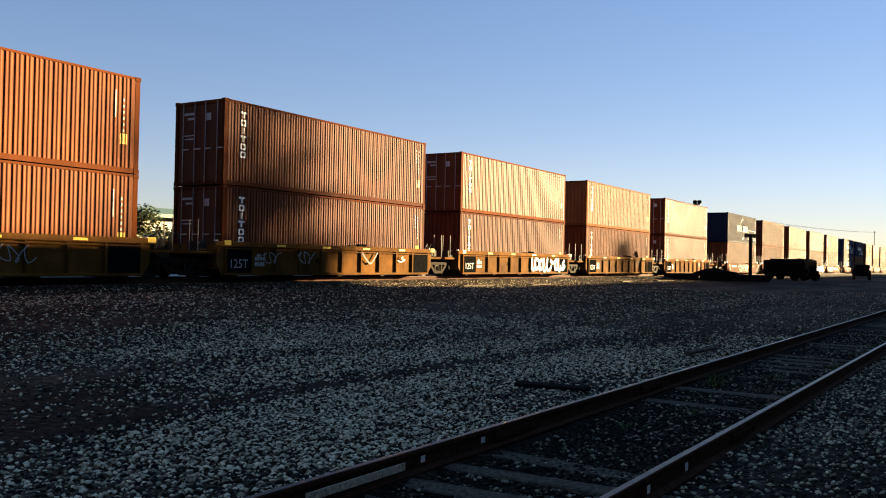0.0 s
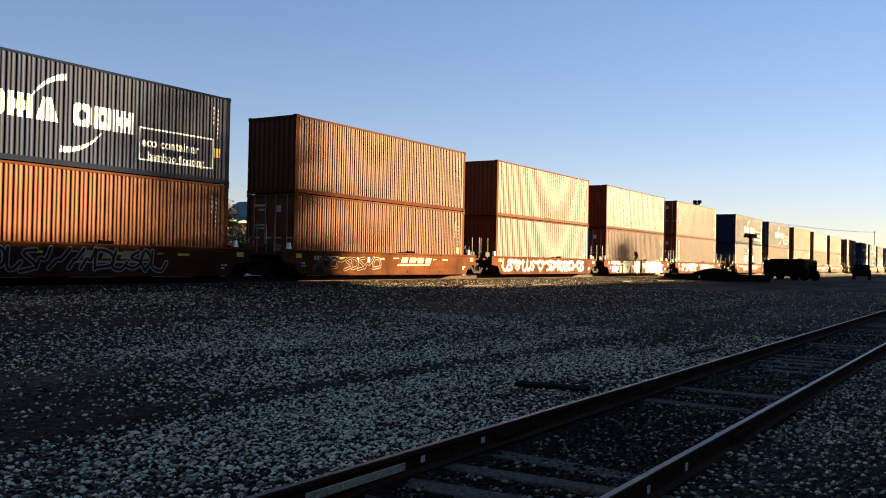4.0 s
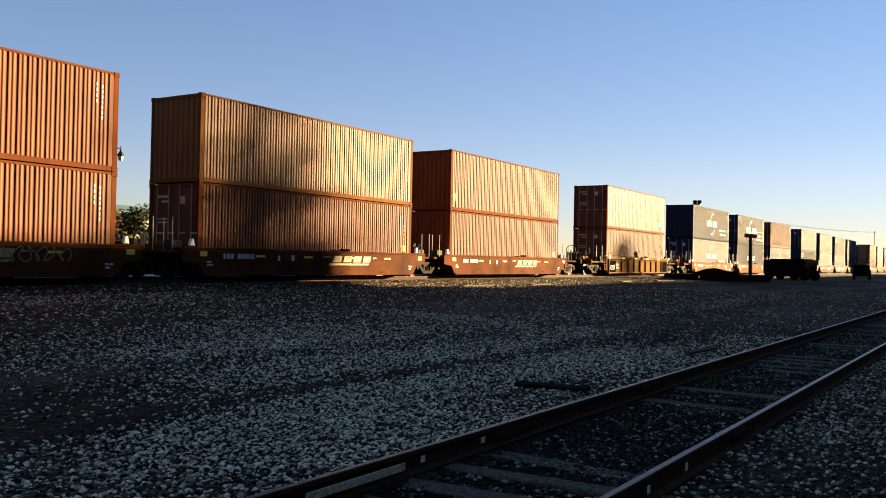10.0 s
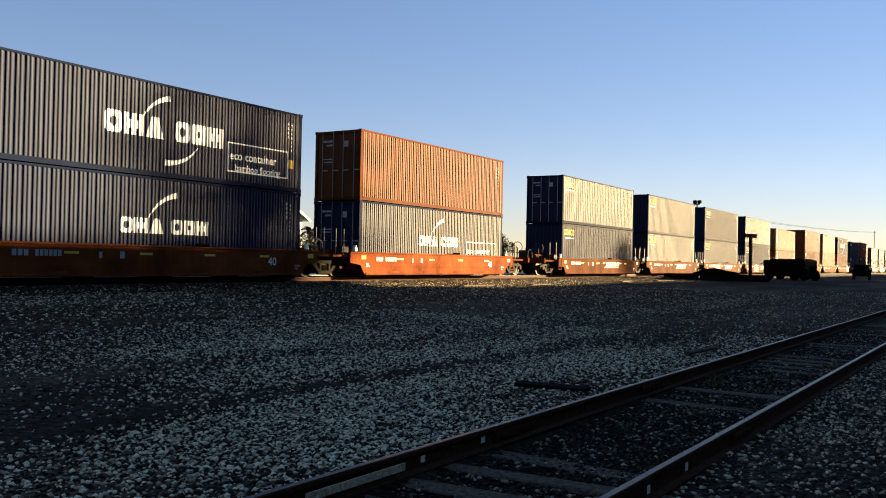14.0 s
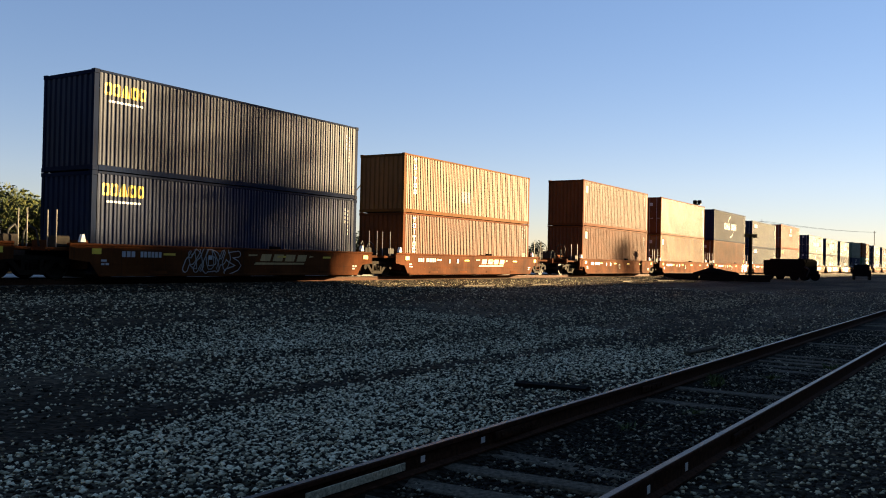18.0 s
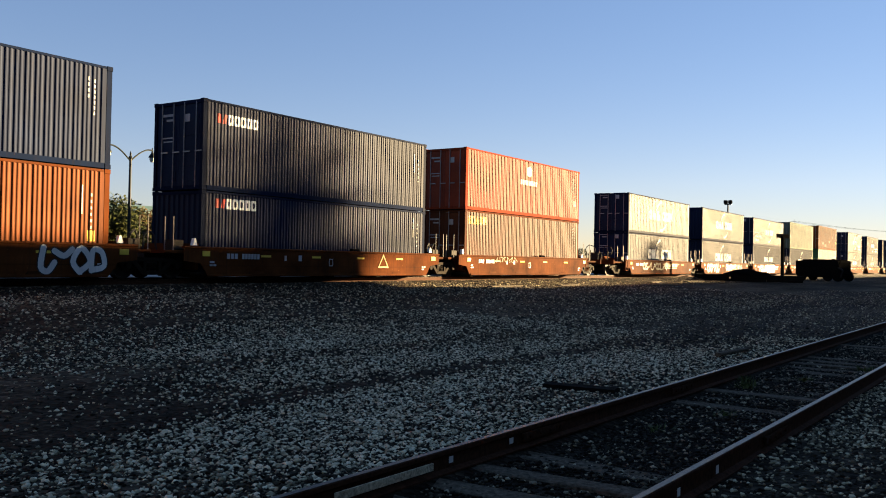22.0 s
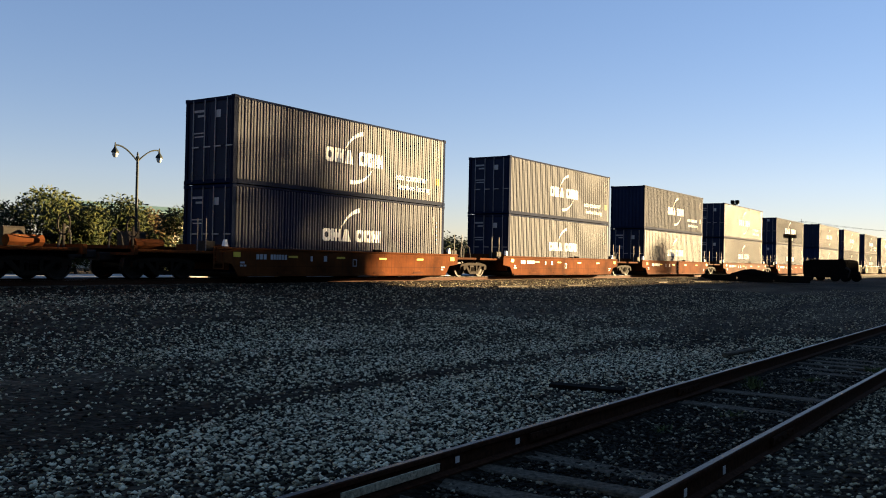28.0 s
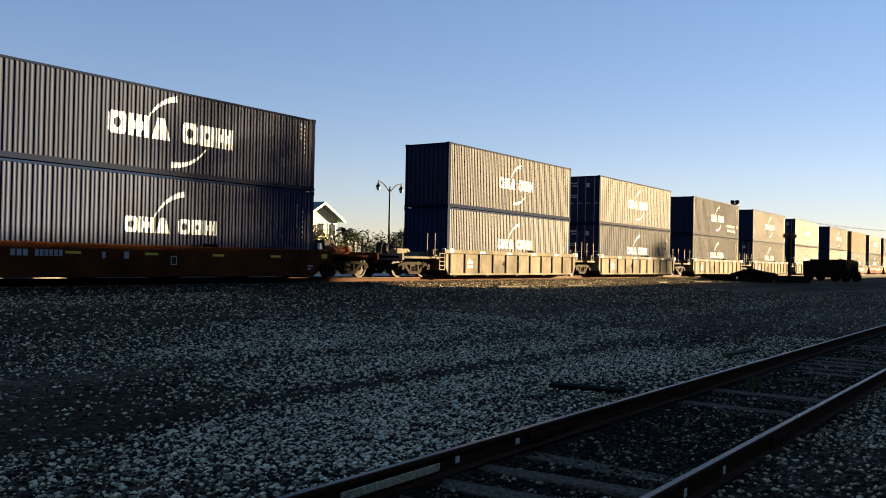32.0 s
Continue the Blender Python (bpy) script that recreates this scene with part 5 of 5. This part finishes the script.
for i, (x, y, h, r, mat) in enumerate([(25.6, 40.0, 3.75, 2.5, LEAF), (28.4, 41.0, 3.85, 2.5, LEAF), (22.8, 40.5, 3.8, 2.4, LEAF), (30.8, 42.5, 3.5, 2.0, LEAF), (33.2, 44.5, 3.5, 1.7, LEAF_DRY), (19.8, 41.0, 3.7, 2.4, LEAF)]):
    tree(x, y, h, r, i + 1, mat, "leafy green tree lit by low sun behind the train" if mat is LEAF else "small yellowish tree behind the train", 10000, .1, .05)
tree(51.8, 50.0, 5.6, 2.3, 15, LEAF_DRY, "brownish bushy tree beside the low building", 9000, .11, .05)
tree(48.0, 51.0, 5.0, 2.0, 16, LEAF_DRY, "brownish bushy tree beside the low building", 7000, .11, .05)
r_ = random.Random(77)
for i in range(16):
    tree(66 + i * 5.5 + r_.uniform(-2, 2), 78 + r_.uniform(-6, 10), r_.uniform(4.2, 6.4), r_.uniform(2, 3.2), 100 + i, LEAF_DARK, "dark distant tree on the skyline", 3200, .17, .02)


def palm(x, y, h, seed):
    t = thing("palm_tree", "small dark palm tree behind the train", "palm tree")
    r_ = random.Random(seed)
    part("trunk", MB().tube((0, 0, -.1), (.1, 0, h * .75), .16, .12, 8), BARK, t)
    for i in range(14):
        a, el = 6.283 * i / 14 + r_.uniform(-.2, .2), r_.uniform(.2, 1.0)
        mb, prev = MB(), Vector((.1, 0, h * .75))
        ln = h * .33
        for j in range(6):
            u = (j + 1) / 6
            q = Vector((.1 + math.cos(a) * ln * u, math.sin(a) * ln * u, h * .75 + ln * (el * u - .9 * u * u)))
            side = Vector((-math.sin(a), math.cos(a), -.25)) * (.26 * math.sin(3.1 * min(.98, u * .9 + .1)))
            side2 = Vector((math.sin(a), -math.cos(a), -.25)) * (.26 * math.sin(3.1 * min(.98, u * .9 + .1)))
            mb.add([prev, q, q + side, prev + side * .8], [(0, 1, 2, 3)]).add([prev, q, q + side2, prev + side2 * .8], [(3, 2, 1, 0)])
            prev = q
        part("frond", mb, LEAF_DARK, t)
    t.matrix_basis = pose(x, y, ground_z(x, y))


hedge = MB()
for i in range(14):
    leaves(hedge, 36 + i * 3.2, 47.5, 2.0, 2.6, 1.1, 1.9, 2000, .115, 300 + i, .2)
tagged(part("hedge", hedge, LEAF_DARK), "dark dense hedge along the far side of the line", "hedge", kind="stuff")
palm(57.5, 50.0, 4.6, 1)
palm(60.5, 51.5, 4.2, 2)


def street_lamp(x, y):
    t = thing("street_lamp", "dark two-armed ornamental street lamp with hanging lanterns", "street lamp", "street lamps behind the train")
    z = ground_z(x, y)
    part("base", MB().lathe([(.2, 0), (.2, .15), (.15, .25), (.12, .8), (.09, .9)], 0, 0, 10), POLE_PAINT, t)
    part("pole", MB().tube((0, 0, .85), (0, 0, 5.5), .075, .055, 10), POLE_PAINT, t)
    part("finial", MB().lathe([(.07, 5.45), (.09, 5.52), (.04, 5.6), (.05, 5.68), (0.0, 5.82)], 0, 0, 8), POLE_PAINT, t)
    for s in (-1, 1):
        pts = [(s * 1.18 * u, 0, 5.35 + .62 * math.sin(u * 1.75)) for u in [i / 9 for i in range(10)]]
        part("arm", MB().path(pts, .035, 6), POLE_PAINT, t)
        lan = part("lantern", MB().lathe([(.02, 6.08), (.03, 5.98), (.05, 5.85), (.16, 5.68), (.17, 5.62)], s * 1.18, 0, 10), POLE_PAINT, t)
        part("globe", MB().lathe([(.12, 5.62), (.13, 5.54), (.08, 5.42), (0.0, 5.4)], s * 1.18, 0, 10), MILK, lan, "milky glass globe")
    t.matrix_basis = pose(x, y, z)
    return t


street_lamp(24.65, 34.0)
street_lamp(43.4, 34.0)


def low_building():
    t = thing("low_building", "long low cream building with a teal metal roof", "building")
    part("wall", MB().box(38, 55, 56, 64, 0, 4.4, .02), WALLPAINT, t)
    part("roof", MB().prism_x([(55.2, 4.55), (64.8, 4.55), (64.8, 4.75), (60, 5.5), (55.2, 4.75)], 37.4, 55.5), ROOFING, t)
    part("fascia", MB().box(37.4, 55.5, 55.1, 55.2, 4.45, 4.72), ROOFING, t)
    for i in range(6):
        w = part("window", MB().box(39.5 + i * 2.6, 41.0 + i * 2.6, 55.96, 56.01, 2.0, 3.4), GLASSY, t)
        part("frame", MB().box(39.4 + i * 2.6, 41.1 + i * 2.6, 55.94, 55.99, 3.4, 3.5).box(39.4 + i * 2.6, 41.1 + i * 2.6, 55.94, 55.99, 1.9, 2.0), TRIMPAINT, w)


def gable_house():
    t = thing("gable_house", "cream gabled house with white trim behind the train", "house")
    x0, x1, y0, y1, zw, zp = 56.8, 61.6, 54.5, 60, 5.2, 6.55
    part("wall", MB().prism_y([(x0, 0), (x1, 0), (x1, zw), ((x0 + x1) / 2, zp - .15), (x0, zw)], y0, y1), WALLPAINT, t)
    for s in (0, 1):
        xa, xm = (x0 - .5, (x0 + x1) / 2) if s == 0 else (x1 + .5, (x0 + x1) / 2)
        za = zw - .28
        part("roof_slope", MB().prism_y([(xa, za), (xm, zp), (xm, zp + .14), (xa, za + .14)] if s == 0 else [(xm, zp), (xa, za), (xa, za + .14), (xm, zp + .14)], y0 - .6, y1 + .4), ROOFING, t)
        part("barge_board", MB().prism_y([(xa, za - .1), (xm, zp - .1), (xm, zp + .1), (xa, za + .1)] if s == 0 else [(xm, zp - .1), (xa, za - .1), (xa, za + .1), (xm, zp + .1)], y0 - .68, y0 - .6), TRIMPAINT, t)
    for x in (x0 + .4, x0 + 2.0, x0 + 3.6):
        w = part("window", MB().box(x, x + .9, y0 - .03, y0 + .01, 3.6, 4.7), GLASSY, t)
        part("frame", MB().box(x - .08, x, y0 - .05, y0 - .002, 3.5, 4.8).box(x + .9, x + .98, y0 - .05, y0 - .002, 3.5, 4.8).box(x, x + .9, y0 - .05, y0 - .002, 4.7, 4.8).box(x, x + .9, y0 - .05, y0 - .002, 3.5, 3.6), TRIMPAINT, w)
    part("porch_roof", MB().box(x0 - .2, x1 + .2, y0 - 2.2, y0 - .05, 3.0, 3.12), TRIMPAINT, t)
    for x in (x0, x0 + 2.3, x1 - .15):
        part("porch_post", MB().box(x, x + .15, y0 - 2.1, y0 - 1.95, .3, 3.0), TRIMPAINT, t)


low_building()
gable_house()

# pale platform kerb and paving beyond the main line
kerb = thing("platform_kerb", "pale concrete platform kerb beyond the main line", "kerb", kind="structure")
for i in range(60):
    if i % 7 != 5:
        part("kerb_stone", MB().box(i * 2.0, i * 2.0 + 1.97, 28.2, 28.7, .2, .66, .02), CONCRETE, kerb)
tagged(part("pavement", MB().box(-20, 150, 28.7, 33.2, .2, .63), CONCRETE), "pale concrete platform paving behind the train", "pavement", kind="structure")

# crossbar sign on a post
t = thing("track_sign", "dark post with a flat crossbar board at its top", "sign")
part("post", MB().box(-.1, .1, -.1, .1, -.2, 3.75, .015), BLACK, t)
part("crossbar", MB().box(-.06, .06, -.85, .85, 3.52, 3.82, .01), BLACK, t)
t.matrix_basis = pose(71.4, 16.0, ground_z(71.4, 16), 0, 0, 72)


def wheel_part(parent, x, y, z, r, w, mat=RUBBER):
    ty = part("wheel", MB().tube((x, y - w / 2, z), (x, y + w / 2, z), r, seg=18), mat, parent)
    part("rim", MB().tube((x, y - w / 2 - .012, z), (x, y - w / 2, z), r * .55, seg=14), WHEEL, ty)


def machine():
    t = thing("track_machine", "black parked rail maintenance machine in deep shade", "machine")
    part("body", MB().prism_y([(-2.7, .4), (2.4, .4), (2.6, .8), (2.62, 2.1), (2.5, 2.2), (-2.3, 2.25), (-2.45, 2.05), (-2.45, .8)], -1.2, 1.2), BLACK, t)
    part("hood", MB().box(-2.1, 1.9, -1.05, 1.05, 2.18, 2.36, .05), BLACK, t)
    part("rear_deck", MB().box(-2.85, -2.45, -.9, .9, .7, 1.1, .04), BLACK, t)
    part("side_rail", MB().path([(-2.5, 1.24, 1.7), (-2.75, 1.24, 2.2), (-1.7, 1.24, 2.42)], .04), BLACK, t)
    for x in (-2.35, -1.2, 1.9):
        for y in (-1.0, 1.1):
            wheel_part(t, x, y, .5, .5, .32, BLACK)
    wheel_part(t, -2.4, 1.1, 1.3, .38, .3, BLACK)
    part("tow_bar", MB().box(2.5, 3.1, -.12, .12, .5, .72, .03), BLACK, t)
    part("crank_arm", MB().tube((-2.5, 1.3, 1.5), (-3.05, 1.3, 1.2), .09, seg=8).tube((-3.05, 1.3, 1.2), (-2.8, 1.3, .45), .07, seg=8), IRON, t)
    t.matrix_basis = pose(88.0, 16.0, ground_z(88, 16.0), 0, 0, 68) @ Matrix.Scale(.86, 4)


machine()
t = thing("timber_stack", "low dark stack of old ties on the ground", "timber stack")
r_ = random.Random(9)
stacked = MB().box(-1.25, 1.25, -.11, .11, 0, .17, .012).mesh("stacked_tie", PLANK)
for row in range(3):
    for k in range(12):
        o = part("stacked_tie", stacked, PLANK, t)
        o.matrix_basis = pose(-2.7 + (k % 3) * 2.62 + r_.uniform(-.1, .1), -.42 + (k // 3) * .27 + r_.uniform(-.02, .02), row * .172, 0, 0, r_.uniform(-2, 2))
t.matrix_basis = pose(68.0, 17.8, ground_z(68, 17.8), 0, 0, 105)


def tarp_heap():
    """A lumpy heap under a dark cover, wider than high, with folds down to its hem."""
    mb, nu, nv = MB(), 28, 9
    vs = []
    for i in range(nu):
        a = 2 * math.pi * i / nu
        for j in range(nv):
            v = j / (nv - 1)
            r = math.cos(v * 1.5) ** .7 if j < nv - 1 else 0.0
            k = 1 + .1 * math.sin(5 * a + 2 * v) + .07 * noise.noise(Vector((math.cos(a) * 2, math.sin(a) * 2, v * 3)))
            lump = .8 * math.sin(v * 1.5) * (1 + .22 * math.sin(2.3 * math.cos(a) * r * 1.9 + 1))
            vs.append((1.6 * r * k * math.cos(a), .55 * r * k * math.sin(a), .5 * lump))
    mb.add(vs, [(i * nv + j, ((i + 1) % nu) * nv + j, ((i + 1) % nu) * nv + j + 1, i * nv + j + 1) for i in range(nu) for j in range(nv - 1)])
    o = tagged(part("covered_heap", mb, BLACK), "lumpy heap under a black tarpaulin on the tie stack", "heap")
    o.matrix_basis = pose(68.0, 17.8, ground_z(68, 17.8) + .5, 0, 0, 105)


tarp_heap()


def pickup():
    t = thing("pickup_truck", "dark pickup truck parked on the yard road", "pickup truck")
    part("body", MB().prism_y([(-2.7, .45), (2.6, .45), (2.7, .75), (2.6, 1.1), (1.3, 1.2), (-2.7, 1.2)], -.95, .95), BLACK, t)
    part("cab", MB().prism_y([(-.9, 1.2), (1.3, 1.2), (.7, 1.85), (-.75, 1.85)], -.85, .85), BLACK, t)
    part("windscreen", MB().add([(1.28, -.75, 1.23), (1.28, .75, 1.23), (.74, .7, 1.8), (.74, -.7, 1.8)], [(0, 1, 2, 3)]), GLASSY, t)
    part("side_window", MB().add([(-.7, -.955, 1.25), (1.0, -.955, 1.25), (.6, -.86, 1.78), (-.65, -.86, 1.78)], [(0, 1, 2, 3)]), GLASSY, t)
    for x in (-1.75, 1.75):
        for y in (-.85, .85):
            wheel_part(t, x, y, .38, .38, .25)
    for y in (-.7, .7):
        part("headlight", MB().box(2.58, 2.66, y - .15, y + .15, .78, .95), GALV, t)
    t.matrix_basis = pose(116, 12.95, ground_z(116, 12.95), 0, 0, 8)


pickup()

# flood-light mast behind the train, utility poles and wires far along the line
t = thing("floodlight_mast", "steel mast with two dark floodlights", "floodlight")
part("mast", MB().tube((0, 0, 0), (0, 0, 8.6), .14, .09, 8), POLE_PAINT, t)
part("bracket", MB().box(-.1, .1, -.4, .4, 8.5, 8.62), POLE_PAINT, t)
for y in (-.27, .27):
    part("lamp_head", MB().box(-.2, .2, y - .2, y + .2, 8.62, 9.05, .06), BLACK, t)
t.matrix_basis = pose(105.5, 30, .4)
for x, y, h in ((290, 29.0, 12.6), (160, 34.0, 9.6)):
    t = thing("utility_pole", "thin wooden utility pole carrying wires", "utility pole", "utility poles along the line")
    part("pole", MB().tube((0, 0, 0), (0, 0, h), .12 if x > 200 else .06, .08 if x > 200 else .03, 8), WOODPOLE, t)
    part("crossarm", MB().box(-.05, .05, -.4, .4, h - .5, h - .44), WOODPOLE, t)
    t.matrix_basis = pose(x, y, .4)
for dy in (-.6, .6):
    pts = []
    a, b = Vector((160, 34 + dy, 9.58)), Vector((290, 29 + dy, 12.6))
    for i in range(17):
        u = i / 16
        pts.append(a.lerp(b, u) - Vector((0, 0, 4 * .4 * u * (1 - u))))
    tagged(part("overhead_wire", MB().path(pts, .024, 4), BLACK), "thin dark overhead wire against the sky", "wire", "overhead wires")

# ---- added unseen casters of the long shadows, sunny side, behind and beside the camera ----
def sunward(x, z, y, y_from=21.4):
    """Where, in the plane of that y, a thing stands whose shadow falls on the train at (x, z)."""
    s = (y_from - y) / math.sin(radians(SUN_AZ))
    return x + s * math.cos(radians(SUN_AZ)), z + s * math.tan(radians(SUN_EL))


# Two invented blocks; edges set so the shadow line lies on cars and ground.
xa, za = sunward(26.5, 1.97, -9.0)
xb, zb = sunward(30.0, .42, -9.0, 18.2)
t = thing("warehouse", "unseen long block added to shade the yard and cars", "warehouse")
part("wall", MB().box(-60, xa, -22, -9.1, -.1, za - .3), WALLPAINT, t)
part("roof", MB().prism_x([(-22.4, za - .3), (-9, za - .3), (-9, za), (-22.4, za)], -60.4, xa + .2), ROOFING, t)
t = thing("warehouse", "unseen lower block added to shade the yard ground", "warehouse")
part("wall", MB().box(xa + .4, 260, -22, -9.1, -.1, zb - .3), WALLPAINT, t)
part("roof", MB().prism_x([(-22.4, zb - .3), (-9, zb - .3), (-9, zb), (-22.4, zb)], xa + .3, 260.4), ROOFING, t)


# Invented tower, never in view: throws the dark slab on the distant boxes.
xc, zc = sunward(174.0, 7.2, -9.0)
xd = sunward(189.0, 7.2, -9.0)[0]
t = thing("silo_house", "tall unseen block added to shadow the far train", "store house")
part("wall", MB().box(xc, xd, -9.0, -3.0, -.1, zc - .3), WALLPAINT, t)
part("roof", MB().prism_x([(-9.3, zc - .3), (-2.8, zc - .3), (-2.8, zc), (-9.3, zc)], xc - .2, xd + .2), ROOFING, t)


def shade_tree(xs_, top, wide, seed, n_, leaf, low):
    """An added unseen tree, whose shadow falls on the train round xs_, from its top to the height low."""
    y = -27.0
    x, h = sunward(xs_, top, y)
    z_low = sunward(xs_, low, y)[1]
    t = thing("poplar_tree", "tall unseen leafy tree added to dim part of the train", "tree")
    r_ = np.random.default_rng(seed)
    part("trunk", MB().tube((0, 0, -.1), (0, 0, h * .95), .35, .06, 8), BARK, t)
    mb = MB()
    for i in range(n_):
        u = r_.random() ** .9
        z = h - (h - z_low) * u
        rr = wide * (.45 + .55 * min(1, u * 3)) * (1 + .2 * math.sin(z * 1.9 + seed) * math.sin(z * 1.1)) * r_.random() ** .5
        a = r_.uniform(0, 6.283)
        c = Vector((rr * math.cos(a), rr * math.sin(a), z))
        d = Vector(r_.normal(0, 1, 3)).normalized()
        w = d.orthogonal().normalized()
        s = leaf * r_.uniform(.6, 1.4)
        mb.add([c - d * s, c + w * s * .6, c + d * s, c - w * s * .6], [(0, 1, 2, 3)])
    part("crown", mb, LEAF, t)
    t.matrix_basis = pose(x, y, 0)


shade_tree(23.0, 9.8, 1.15, 41, 380, .26, 0.4)
shade_tree(21.5, 9.8, 1.9, 45, 450, .26, 0.4)
shade_tree(21.9, 4.2, 3.2, 43, 400, .26, 0.4)
shade_tree(18.1, 6.1, .8, 44, 75, .26, 3.6)
shade_tree(58.2, 3.2, 1.0, 42, 200, .22, 0.4)


# unseen dark tree belt behind and beside the camera, added to dim box ends
wood = MB()
r_ = random.Random(31)
for i in range(22):
    yy = -6 + i * 1.15 if i < 11 else 31 + (i - 11) * 4.0
    xx, hh = -24 - r_.uniform(0, 14), r_.uniform(13, 18)
    wood.tube((xx, yy, -.2), (xx, yy, hh * .6), .3, .12, 7)
    leaves(wood, xx, yy, hh * .52, 4.6, 4.6, hh * .56, 1000, .5, 500 + i, .25)
tagged(part("wood", wood, LEAF_DARK), "unseen dense dark belt of tall trees added to block skylight", "trees", kind="stuff")


# ---- what moves ----
TRAVEL = [(0, .05), (2, 38.8), (3, 58.23), (3.5, 68.22), (5.5, 107.15), (6, 117.05), (7, 135.5), (8, 155.65), (9, 175.19), (10, 194.57), (11, 213.95), (12, 233.3), (13, 252.76), (14, 272.95), (14.5, 283.15), (16.5, 322.02), (17, 331.88), (19, 370.78),
          (20, 390.95), (21, 410.38), (23, 449.38), (24, 468.77), (25, 488.21), (25.5, 496.7), (27.5, 537.02), (28, 547.05), (29, 566.45), (30, 586.95), (31, 607.25), (32, 626.5)]


def motions():
    """The whole train rolls towards -x at about 19.5 m/s."""
    for ob, s_, y, z, turn in MOVERS:
        walk(ob, [(t_, pose(s_ - d_, y, z, 0, 0, turn)) for t_, d_ in TRAVEL])
    # wheel sets roll while they pass near; 0.42 m radius
    for ob, s_, y, z, turn in MOVERS:
        for o in ob.children_recursive:
            if not o.name.startswith("wheelset"):
                continue
            at = s_ + (o.parent.matrix_basis.translation.x if o.parent else 0)
            ax = o.matrix_basis.translation.x
            t0, t1 = max(0.0, (at - 62) / 19.55), min(32.0, (at - 4) / 19.55)
            if t1 <= t0:
                continue
            n_ = int(round((t1 - t0) * FPS))
            rows = [(t0 + i / FPS, pose(ax, 0, .42, 0, -(i * 19.55 / FPS / .42) * 57.2958, 0)) for i in range(n_ + 1)]
            first_, last_ = rows[0][1], rows[-1][1]
            if frame(rows[0][0]) > frame(0.0):
                rows.insert(0, (0.0, first_))
            if frame(rows[-1][0]) < frame(32.0):
                rows.append((32.0, last_))
            walk(o, rows)


motions()
